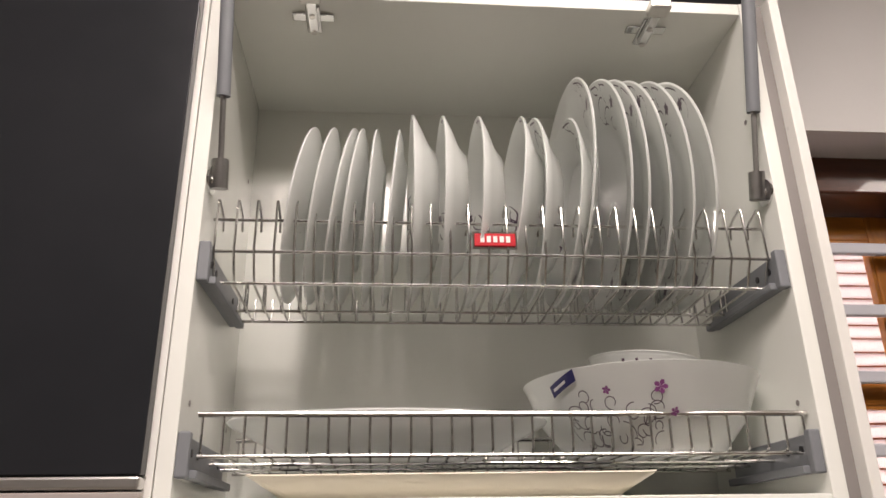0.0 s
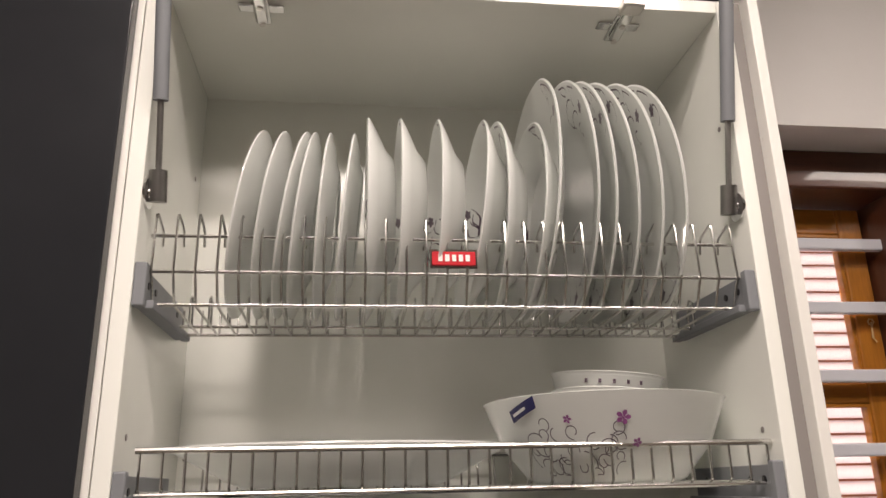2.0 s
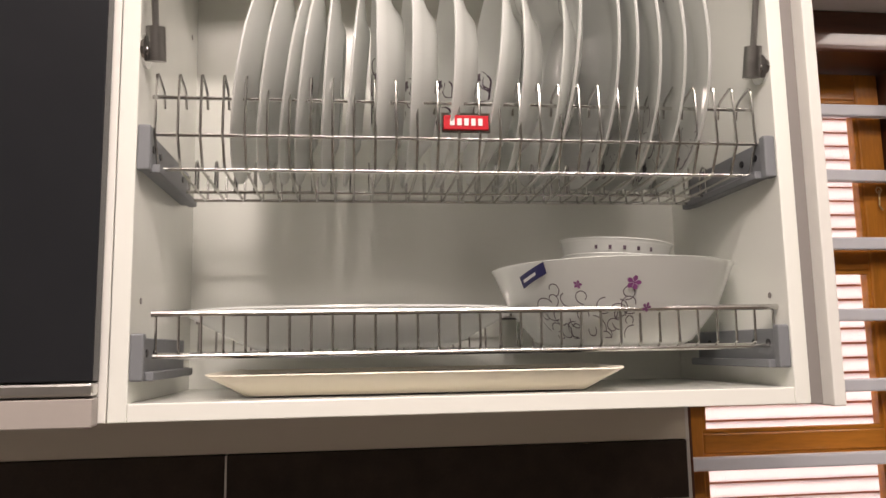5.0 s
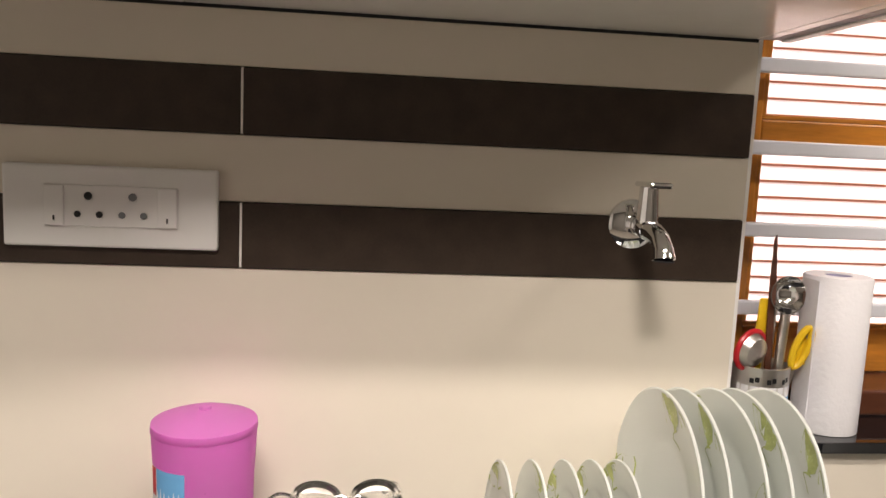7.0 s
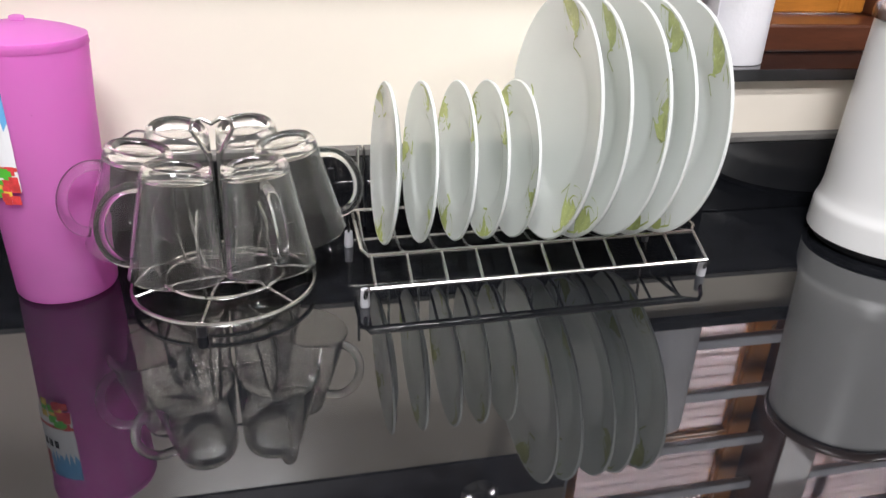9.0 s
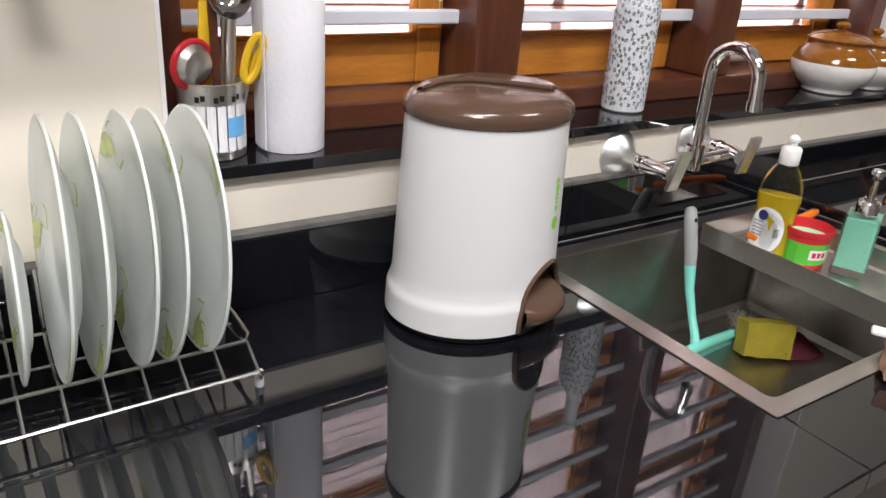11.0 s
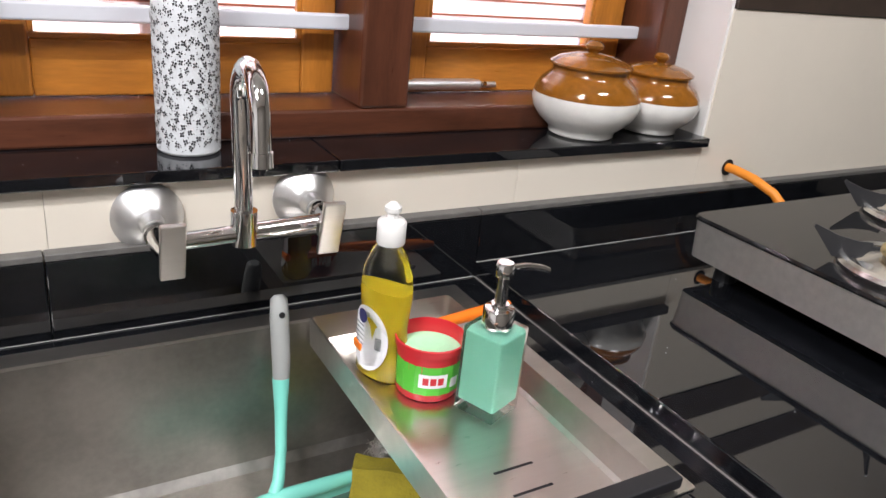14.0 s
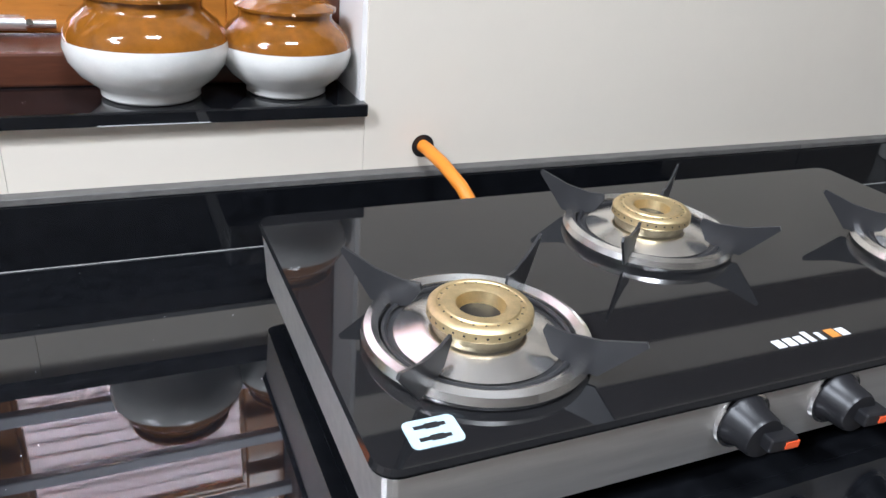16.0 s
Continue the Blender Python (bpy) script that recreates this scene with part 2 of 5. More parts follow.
def tube(points, r, seg=8, bm=None, closed=False, rads=None):
    """A round rod along points."""
    b = bm or bmesh.new(); pts = [Vector(p) for p in points]; n = len(pts); rings = []
    up = None
    for i, p in enumerate(pts):
        if closed:
            d = pts[(i + 1) % n] - pts[i - 1]
        else:
            d = pts[min(i + 1, n - 1)] - pts[max(i - 1, 0)]
        d.normalize()
        if up is None:
            up = d.orthogonal().normalized()
        up = (up - d * up.dot(d)).normalized(); side = d.cross(up)
        rr = rads[i] if rads else r
        rings.append([b.verts.new(p + rr * (math.cos(2 * math.pi * k / seg) * up + math.sin(2 * math.pi * k / seg) * side)) for k in range(seg)])
    pairs = list(zip(rings, rings[1:])) + ([(rings[-1], rings[0])] if closed else [])
    for a, c in pairs:
        for k in range(seg):
            b.faces.new((a[k], a[(k + 1) % seg], c[(k + 1) % seg], c[k]))
    if not closed:
        b.faces.new(rings[0][::-1]); b.faces.new(rings[-1])
    return b
def arc(c, r, a0, a1, n, ax=0):
    """Points on an arc in the xy (0), xz (1) or yz (2) plane, angles in degrees."""
    out = []
    for i in range(n + 1):
        a = radians(a0 + (a1 - a0) * i / n); u, v = r * math.cos(a), r * math.sin(a)
        out.append((c[0] + u, c[1] + v, c[2]) if ax == 0 else (c[0] + u, c[1], c[2] + v) if ax == 1 else (c[0], c[1] + u, c[2] + v))
    return out
def structure(name, bm, material, label, category=""):
    return tagged(link(name, bm, material), label, category or name.split("_")[0], kind="structure")

# ---------- room ----------
W = 1.10            # kitchen wall face
TOP = .86           # worktop
SILL = 1.060
X0, X1, YB, ZC = -2.2, 3.9, -2.3, 2.85
WX0, WX1, WZ1 = .44, 2.15, 2.24      # window opening
bm = bmesh.new()
box(X0, WX0, W + .01, W + .26, 0, ZC, bm=bm); box(WX1, X1, W + .01, W + .26, 0, ZC, bm=bm)
box(WX0, WX1, W + .01, W + .26, 0, SILL - .016, bm=bm); box(WX0, WX1, W + .002, W + .26, WZ1, ZC, bm=bm)
structure("wall_north", bm, WALL, "white painted kitchen wall with a window opening", "wall")
structure("wall_west", box(X0 - .15, X0, YB - .15, W + .26, 0, ZC), WALL, "plain white painted side wall", "wall")
# east and south walls are unseen; their dark tone cuts bounce and reflections
structure("wall_east", box(X1, X1 + .15, YB - .15, W + .26, 0, ZC), DIM, "unseen side wall, toned dark to cut bounced light", "wall")
structure("wall_south", box(X0, X1, YB - .15, YB, 0, ZC), DIM, "unseen wall behind the kitchen, toned dark to cut bounced light", "wall")
structure("floor", box(X0 - .15, X1 + .15, YB - .15, W + .26, -.1, 0), FLOOR, "beige polished tile floor", "floor")
structure("ceiling", box(X0 - .15, X1 + .15, YB - .15, W + .26, ZC, ZC + .1), CEIL, "white painted ceiling", "ceiling")

# tiles on the wall: cream and brown courses
backsplash = thing("wall_tiling", "cream glossy wall tiles with two dark brown bands", "wall tiles", kind="structure")
def tile(x0, x1, z0, z1, material):
    g = .0014 if material is BROWN else .0002
    y = W - .0035 if material is BROWN else W
    part("tile", box(x0 + g, x1 - g, y, W + .009, z0 + g / 2, z1 - g / 2, .0012 if material is BROWN else .0004, 1), material, backsplash)
COURSES = [(.92, 1.279, CREAM), (1.279, 1.362, BROWN), (1.362, 1.443, CREAM), (1.443, 1.525, BROWN), (1.525, 1.5915, CREAM)]
for z0, z1, m in COURSES:
    for x0, x1 in ((-2.1, -1.47), (-1.47, -.84), (-.84, -.21), (-.21, WX0)) if m is BROWN else ((-2.1, -.9), (-.9, WX0)):
        tile(x0, x1, z0, z1, m)
        if m is BROWN and x1 < WX0:
            part("joint", box(x1 - .0014, x1 + .0014, W - .0031, W + .005, z0 + .002, z1 - .002), GROUT, backsplash)
for x0, x1 in ((WX1, 3.35), (3.35, 3.9)):
    for z0, z1, m in COURSES:
        tile(x0, x1, z0, z1, m)
    tile(x0, x1, 1.5915, 2.24, CREAM)
for x0, x1 in ((WX0, 1.097), (1.097, 1.749), (1.749, WX1)):
    tile(x0, x1,   .92, SILL - .0165, CREAM)
part("grout_bed", box(-2.1, WX0 - .001, W + .006, W + .0102, .9, 1.64), GROUT, backsplash)
# black strip drawn in place of the shade between tile tops and cabinets
part("shade_strip", box(-2.1, WX0 - .001, W + .001, W + .0055, 1.5915, 1.64), BLACKPL, backsplash, "black strip painting the shade in the joint under the cabinets")
# window reveals
structure("trim_reveal_east", box(WX1 - .006, WX1 + .001, W + .003, W + .2, SILL, WZ1), WALL, "white plastered window reveal", "trim")
structure("trim_reveal_west", box(WX0 - .001, WX0 + .006, W + .003, W + .2, SILL, WZ1), WALL, "white plastered window reveal", "trim")

# sill
sill = thing("sill", "polished black granite window sill with a seam", "window sill", kind="structure")
part("slab", box(WX0, 1.446, W - .014, W + .17, SILL - .016, SILL, .002), GRANITE, sill)
part("slab", box(1.4475, WX1, W - .014, W + .17, SILL - .016, SILL, .002), GRANITE, sill)

# ---------- window ----------
window = thing("window_1", "three-bay wooden window with dark frame and teak shutters", "window", kind="structure")
FY0, FY1 = W + .096, W + .225
MULL = [(WX0 + .006, .495), (.95, 1.042), (1.52, 1.599), (2.088, WX1 - .006)]
part("bottom_rail", box(WX0 + .006, WX1 - .006, FY0, FY1, SILL, SILL + .040, .004), DARKW, window, "dark stained frame rail")
part("top_rail", box(WX0 + .006, WX1 - .006, FY0, FY1, 2.165, WZ1, .004), DARKW, window, "dark stained frame rail")
for a, b in MULL:
    part("post", box(a, b, FY0, FY1, SILL + .040, 2.165, .005), DARKWV, window, "dark stained upright post")
BARS = [1.214, 1.337, 1.463, 1.586, 1.707, 1.833, 1.956, 2.077]
BAYS = [(.495, .95, .559, .898), (1.042, 1.52, 1.107, 1.464), (1.599, 2.088, 1.676, 2.016)]
for a, b, pa, pb in BAYS:
    for z in BARS:
        part("bar", box(a - .012, b + .012, FY0 + .054, FY0 + .070, z - .011, z + .011, .003), BARW, window, "white painted flat guard bar")
    # shutter with three panes
    sy0, sy1 = FY1 - .034, FY1
    g = .004
    sh = part("shutter", box(a + g, pa, sy0, sy1, SILL + .042, 2.161, .004), TEAKV, window, "orange teak shutter frame")
    part("stile", box(pb, b - g, sy0, sy1, SILL + .042, 2.161, .004), TEAKV, sh)
    for z0, z1 in ((SILL + .042, 1.176), (1.473, 1.508), (1.789, 1.830), (2.11, 2.161)):
        part("rail", box(pa, pb, sy0 + .002, sy1 - .002, z0, z1, .003), TEAK, sh)
    for z0, z1 in ((1.176, 1.473), (1.508, 1.789), (1.830, 2.11)):
        p = part("pane", box(pa - .002, pb + .002, sy0 + .016, sy0 + .019, z0 - .002, z1 + .002), PANE, sh)
        p.visible_shadow = False
        for q in ((pa, pb, z0, z0 + .007), (pa, pb, z1 - .007, z1), (pa, pa + .007, z0 + .007, z1 - .007), (pb - .007, pb, z0 + .007, z1 - .007)):
            part("bead", box(q[0], q[1], sy0 + .004, sy0 + .015, q[2], q[3], .001, 1), TEAK, sh)

# ---------- worktop ----------
worktop = thing("worktop", "polished black granite worktop with a seam", "worktop", kind="structure")
SX0, SX1, SY0, SY1 = .971, 1.632, .576, 1.061        # sink cut-out
SEAM = 1.678
part("slab", box(-2.1, SX0 + .012, .47, W, TOP - .03, TOP, .002), GRANITE, worktop)
part("slab", box(SX1 - .012, SEAM, .47, W, TOP - .03, TOP - .0005, .002), GRANITE, worktop)
part("slab", box(SX0 + .012, SX1 - .012, .47, SY0 + .012, TOP - .03, TOP - .0003, .002), GRANITE, worktop)
part("slab", box(SX0 + .012, SX1 - .012, SY1 - .012, W, TOP - .03, TOP - .0003, .002), GRANITE, worktop)
part("slab", box(SEAM + .0015, X1, .47, W, TOP - .03, TOP + .024, .002), GRANITE, worktop)
for x0, x1 in ((-2.1, .1), (.1015, 1.09), (1.0915, SEAM), (SEAM + .0015, 2.9), (2.9015, X1)):
    us = part("upstand", box(x0, x1, W - .019, W, TOP + .0005, .961, .0015), GRANITE, worktop)
    part("upstand_cap", box(x0, x1, W - .0185, W,   .9615, .970, .001, 1), GRANDULL, us, "rough unpolished top edge")
for x0, x1, z in ((.93, SEAM - .001, TOP), (SEAM + .002, X1, TOP + .024)):
    part("sealant_line", box(x0, x1, W - .0200, W - .0188, z + .0002, z + .0011), SEALANT, worktop, "pale dried sealant line")
part("sealant_line", box(SEAM - .0012, SEAM + .0013, .475, W - .021, TOP + .0002, TOP + .0012), GASKET, worktop, "grey sealant line at the step")
base = thing("base_cabinet", "charcoal laminate base cabinets under the worktop", "cabinet")
part("carcass", box(-2.1, SX0 - .06, .52, W, .1, TOP - .031), CHARCOAL, base)
part("carcass", box(SX1 + .06, X1, .52, W, .1, TOP - .031), CHARCOAL, base)
part("carcass", box(SX0 - .06, SX1 + .06, .52, .54, .1, TOP - .031), CHARCOAL, base)
part("plinth", box(-2.1, X1, .57, W, 0, .1), BLACKPL, base)

# ---------- wall cabinets ----------
CX0, CX1, CY, CZ0, CZ1 = -.277, .451, .805, 1.595, 2.258
cab = thing("dish_cabinet", "open white laminate wall cabinet with lift-up door raised", "cabinet")
T = .018
part("side_panel", box(CX0, CX0 + T, CY, W - .002, CZ0, CZ1, .0012), LAM, cab)
part("side_panel", box(CX1 - T, CX1, CY, W - .002, CZ0, CZ1, .0012), LAM, cab)
part("bottom_panel", box(CX0 + T, CX1 - T, CY + .001, W - .002, CZ0, CZ0 + T, .0012), LAM, cab)
part("top_panel", box(CX0 + T, CX1 - T, CY + .001, W - .002, CZ1 - T, CZ1, .0012), LAM, cab)
part("back_panel", box(CX0 + T, CX1 - T, W - .012, W - .003, CZ0 + T, CZ1 - T), LAM, cab)
part("gasket", box(CX1, CX1 + .016, CY + .004, W - .002, CZ0, CZ1), GASKET, cab, "grey gap strip")
part("end_panel", box(CX1 + .016, CX1 + .030, CY - .016, W - .002, CZ0 - .002, CZ1, .0012), LAMEDGE, cab)
lid = part("lift_door", box(-.365, .365, -.010, .010, 0, .62, .002), CHARCOAL, cab, "raised charcoal gloss door")
lid.matrix_world = pose((CX0 + CX1) / 2, CY + .02, CZ1 + .014, 36, 0, 0)
NX0 = -1.03
ncab = thing("closed_cabinet", "closed charcoal gloss wall cabinet beside the open one", "cabinet")
part("carcass", box(NX0, CX0 - .001, CY, W - .002, CZ0, CZ1, .001), LAMEDGE, ncab)
part("door", box(NX0, CX0 - .008, CY - .021, CY - .001, 1.636, CZ1 - .002, .0015), CHARCOAL, ncab, "charcoal gloss laminate door")
part("edge_profile", box(NX0, CX0 - .008, CY - .021, CY - .001, 1.622, 1.635, .003), ALU, ncab, "satin aluminium edge profile")
part("pelmet", box(NX0, CX0 - .008, CY - .019, CY - .001, CZ0 - .002, 1.620, .0012), PELMET, ncab, "taupe bottom strip")

# boards of a pale screen outside the panes
screen = thing("outdoor_screen", "pale horizontal timber boards outside the window", "screen", kind="structure")
for k in range(58):
    z = 1.0 + k * .0275
    part("board", box(.2, 2.7, W + .27, W + .274, z, z + .0235), SLAT, screen)
    part("gap_lath", box(.2, 2.7, W + .2745, W + .277, z + .0225, z + .0285), SLATGAP, screen)
part("post", box(.44, .47, W + .28, W + .31, .95, 2.6), TEAKV, screen); part("post", box(1.25, 1.28, W + .28, W + .31, .95, 2.6), TEAKV, screen); part("post", box(2.05, 2.08, W + .28, W + .31, .95, 2.6), TEAKV, screen)

# ---------- dish cabinet fittings ----------
IX0, IX1 = CX0 + T, CX1 - T
def bracket(side, z0, z1):
    s = 1 if side < 0 else -1
    x = IX0 if side < 0 else IX1
    a, b = sorted((x, x + s * .013))
    br = part("rack_bracket", box(a, b, CY + .002, CY + .014, z0, z1, .002), GREYPL, cab, "grey plastic rack bracket")
    a, b = sorted((x, x + s * .009))
    part("arm", box(a, b, CY + .014, 1.01, z0 + .002, z1 - .004, .001, 1), GREYPL, br)
    a, b = sorted((x + s * .009, x + s * .020))
    part("lip", box(a, b, CY + .014, 1.01, z0, z0 + .009, .001, 1), GREYPL, br)
    for y in (.835, .865, .975):
        bm = lathe([(0, 0), (.0042, 0), (.0042, .0012), (0, .0012)], 12, m=Matrix.Translation((x + s * .009, y, (z0 + z1) / 2 + .004)) @ Matrix.Rotation(s * math.pi / 2, 4, "Y"))
        part("screw", bm, BLACKPL, br)
for sd in (-1, 1):
    bracket(sd, 1.846, 1.894); bracket(sd, 1.634, 1.681)
# shelf-pin holes
for x, s in ((IX0, 1), (IX1, -1)):
    for y, z in ((.84, 1.715), (.84, 2.09), (1.05, 1.715), (1.05, 2.09)):
        part("pin_hole", lathe([(0, 0), (.0035, 0), (.0035, .0006), (0, .0006)], 10, m=Matrix.Translation((x + s * .0004, y, z)) @ Matrix.Rotation(s * math.pi / 2, 4, "Y")), GASKET, cab)

def strut(x, s):
    st = thing("gas_strut", "grey gas strut holding the lift-up door", "gas strut", "door struts")
    lo, hi = Vector((x + s * .012, CY + .018, 1.977)), Vector((x + s * .012, CY - .10, 2.44))
    d = hi - lo
    part("rod", tube([lo, lo + d * .32], .0036, 8), DARKST, st)
    part("cylinder", tube([lo + d * .22, hi], .0085, 14), GREYPL, st, "grey painted cylinder", True)
    part("end_socket", tube([lo - d * .02, lo + d * .055], .0100, 12), DARKST, st, smooth=True)
    part("ball_plate", lathe([(0, 0), (.0175, 0), (.0175, .003), (.008, .004), (.006, .012), (0, .012)], 20, m=Matrix.Translation((x, CY + .018, 1.977)) @ Matrix.Rotation(s * math.pi / 2, 4, "Y")), CHROME, st, smooth=True)
    part("cap", tube([hi - d * .03, hi + d * .01], .0108, 12), BLACKPL, st)
strut(IX0, 1); strut(IX1, -1)
def hinge(x):
    h = thing("cabinet_hinge", "nickel concealed hinge under the cabinet top", "hinge", "cabinet hinges")
    z = CZ1 - T
    part("plate", box(x - .010, x + .010, CY + .012, CY + .068, z - .006, z - .0005, .002), CHROME, h)
    part("wing", box(x - .028, x + .028, CY + .030, CY + .046, z - .004, z - .0007, .002), CHROME, h)
    part("arm", box(x - .007, x + .007, CY - .012, CY + .056, z - .014, z - .006, .002), CHROME, h)
    part("cup", box(x - .014, x + .014, CY - .028, CY - .004, z - .016, z - .001, .003), STEEL, h)
    for y in (.022, .056):
        part("screw", lathe([(0, 0), (.004, 0), (.004, .0015), (0, .0015)], 10, m=Matrix.Translation((x, CY + y, z - .0155))), STEEL, h)
hinge(-.150); hinge(.312)

# upper plate rack
rack = thing("plate_rack", "stainless wire plate rack with hooked uprights on brackets", "dish rack")
RX0, RX1, NW = -.247, .421, 30
rail = [(.828, 1.889), (.838, 1.933), (.846, 1.856), (.948, 1.853), (.995, 1.852)]
for y, z in rail:
    part("rail", tube([(RX0 - .006, y, z), (RX1 + .006, y, z)], .0021, 8), WIRE, rack)
hook = [(.866, 1.929), (.862, 1.946), (.855, 1.950), (.834, 1.957), (.8305, 1.955), (.829, 1.950), (.826, 1.889), (.832, 1.880), (.843, 1.8585), (.850, 1.8545), (.992, 1.8505), (1.0, 1.855), (1.002, 1.885)]
wire_me = None
for k in range(NW):
    x = RX0 + (RX1 - RX0) * k / (NW - 1)
    if wire_me is None:
        w = part("wire", tube([(0, y, z) for y, z in hook], .0016, 6), WIRE, rack, smooth=True); wire_me = w.data
    else:
        w = new("wire", wire_me); w.parent = rack
    w.location = (x, 0, 0)
for k in range(1, NW, 1):
    x = RX0 + (RX1 - RX0) * k / (NW - 1)
    part("peg", tube([(x - .004, .945, 1.853), (x - .004, .945, 1.888), (x - .004, .952, 1.892), (x - .004, .960, 1.886), (x - .004, .960, 1.853)], .0014, 5), WIRE, rack)
for x in (RX0 - .006, RX1 + .006):
    part("end_wire", tube([(x, .828, 1.889), (x, .846, 1.856), (x, .995, 1.852)], .0021, 8), WIRE, rack)
badge = part("badge", box(.058, .108, .8235, .8265, 1.899, 1.9155, .001), RED, rack, "small red badge with chrome clip")
for q in range(5):
    part("mark", box(.065 + q * .0078, .070 + q * .0078, .8228, .8236, 1.9035, 1.9115), WHITEPL, badge)
part("clip", box(.056, .110, .8262, .8275, 1.896, 1.9185), CHROME, badge)

# lower shelf basket
basket = thing("wire_shelf", "stainless wire shelf basket with low front rail", "dish rack")
BX0, BX1, NB = -.240, .428, 31
for y, z, r in ((.826, 1.701, .0033), (.834, 1.658, .0022), (.90, 1.656, .002), (.965, 1.656, .002), (1.04, 1.657, .002), (1.05, 1.701, .003)):
    part("rail", tube([(BX0 - .004, y, z), (BX1 + .004, y, z)], r, 8), WIRE, basket)
shape = [(.828, 1.700), (.829, 1.664), (.834, 1.6605), (1.042, 1.6605), (1.048, 1.664), (1.0495, 1.70)]
bme = None
for k in range(NB):
    x = BX0 + (BX1 - BX0) * k / (NB - 1)
    if bme is None:
        w = part("wire", tube([(0, y, z) for y, z in shape], .0015, 6), WIRE, basket); bme = w.data
    else:
        w = new("wire", bme); w.parent = basket
    w.location = (x, 0, 0)

# ---------- plates ----------
def plate_bm(R, depth, seg=72, wave=0.):
    t = .0035
    prof_in = [(0, .004), (.50 * R, .004), (.60 * R, .006), (.68 * R, .35 * depth + .004), (.86 * R, .72 * depth), (.985 * R, depth), (R, depth - .0012)]
    prof_out = [(R * .995, depth - t * .8), (.86 * R, .72 * depth - t), (.69 * R, .3 * depth), (.60 * R, .0), (.55 * R, -.001), (.53 * R, .001), (0, .001)]
    return lathe(prof_in + prof_out, seg)
def sprig(parent, R, depth, ang, material, seed, leaf):
    """Printed rim decoration: curling stems and petals that follow the rim."""
    rnd = random.Random(seed)
    bm = bmesh.new()
    face = [(0, .004), (.5 * R, .004), (.6 * R, .006), (.68 * R, .35 * depth + .004), (.86 * R, .72 * depth), (.985 * R, depth)]
    def at(r, a):
        z = depth
        for (ra, za), (rc, zc) in zip(face, face[1:]):
            if ra <= r <= rc:
                z = za + (zc - za) * (r - ra) / (rc - ra)
        return Vector((r * math.cos(a), r * math.sin(a), z + .0007))
    def curl(r0, a0, turn, n=14, step=.0062, w=.0011):
        p = []; r, a, h = r0, a0, rnd.uniform(-.6, .6)
        for i in range(n):
            p.append((r, a)); h += turn; r += step * math.sin(h); a += step * math.cos(h) / R
            r = min(max(r, .62 * R), .95 * R)
        for (ra, aa), (rb, ab) in zip(p, p[1:]):
            q = [at(ra - w, aa), at(ra + w, aa + w / R), at(rb + w, ab + w / R), at(rb - w, ab)]
            bm.faces.new([bm.verts.new(v) for v in q])
    def petal(r0, a0, d, ln, wd):
        pts = [(0, 0), (.35, .5), (.7, .42), (1, 0), (.7, -.42), (.35, -.5)]
        vs = []
        for u, v in pts:
            x, y = u * ln, v * wd
            rr = r0 + x * math.sin(d) + y * math.cos(d); aa = a0 + (x * math.cos(d) - y * math.sin(d)) / R
            vs.append(bm.verts.new(at(min(rr, .97 * R), aa)))
        bm.faces.new(vs)
    if leaf:
        for k in range(3):
            petal(.70 * R + k * .006, ang + k * .08, rnd.uniform(.9, 2.0), rnd.uniform(.036, .050) * R / .13, rnd.uniform(.017, .024) * R / .13)
        curl(.78 * R, ang + .05, .28, 16, .0065 * R / .13); curl(.75 * R, ang - .05, -.24, 14, .0065 * R / .13); curl(.72 * R, ang + .25, .2, 14, .006 * R / .13); curl(.85 * R, ang - .15, .33, 12, .005 * R / .13)
    else:
        for k in range(5):
            curl(.72 * R + .04 * R * k, ang + .12 * (k - 2), rnd.choice((-1, 1)) * rnd.uniform(.22, .4), 13)
        for k in range(5):
            petal(.84 * R, ang - .2, 2 * math.pi * k / 5, .010, .007)
    return part("print", bm, material, parent)
def plate_kind(R, depth, material, label, sprigs, smat, leaf, seed):
    p = link("plate", plate_bm(R, depth), material, None, "", True)
    tagged(p, label, "plate")
    for i, a in enumerate(sprigs):
        sprig(p, R, depth, a, smat, seed + i, leaf)
    return p
def stand(x, y, zb, R, lean=0., spin=0.):
    """A plate on edge, its face towards -x: rim's lowest point at zb."""
    return Matrix.Translation((x, y, zb + R)) @ Matrix.Rotation(radians(lean), 4, "Y") @ Matrix.Rotation(-math.pi / 2, 4, "Y") @ Matrix.Rotation(radians(spin), 4, "Z")
def plates(rows, R, depth, material, label, group, sprigs, smat, leaf, seed, zb):
    first = None
    for i, (x, y, lean, spin) in enumerate(rows):
        m = stand(x, y, zb, R, lean, spin)
        if first is None:
            first = plate_kind(R, depth, material, label, sprigs, smat, leaf, seed)
            tagged(first, group=group); first.matrix_world = m
        else:
            copy_thing(first, m)
    return first
Q = 1.857
plates([(-.144, .925, 9, 0), (-.117, .925, 8, 40), (-.092, .925, 9, 80), (-.078, .925, 7, 10), (-.054, .925, 4, 60), (-.026, .925, 5, 120)], .119, .016, OPAL, "small white opal glass plate standing in the wire rack", "plates in the cabinet rack", (.4, 3.6), PRINTD, False, 5, Q)
plates([(.018, .925, 0, 186), (.056, .925, 1, 72), (.102, .925, 2, 305), (.152, .925, 6, 66), (.178, .925, 2, 189), (.222, .925, 4, 312)], .130, .034, OPAL, "white opal glass soup plate with dark floral print", "plates in the cabinet rack", (.2, 2.4, 4.4), PRINTD, False, 15, Q)
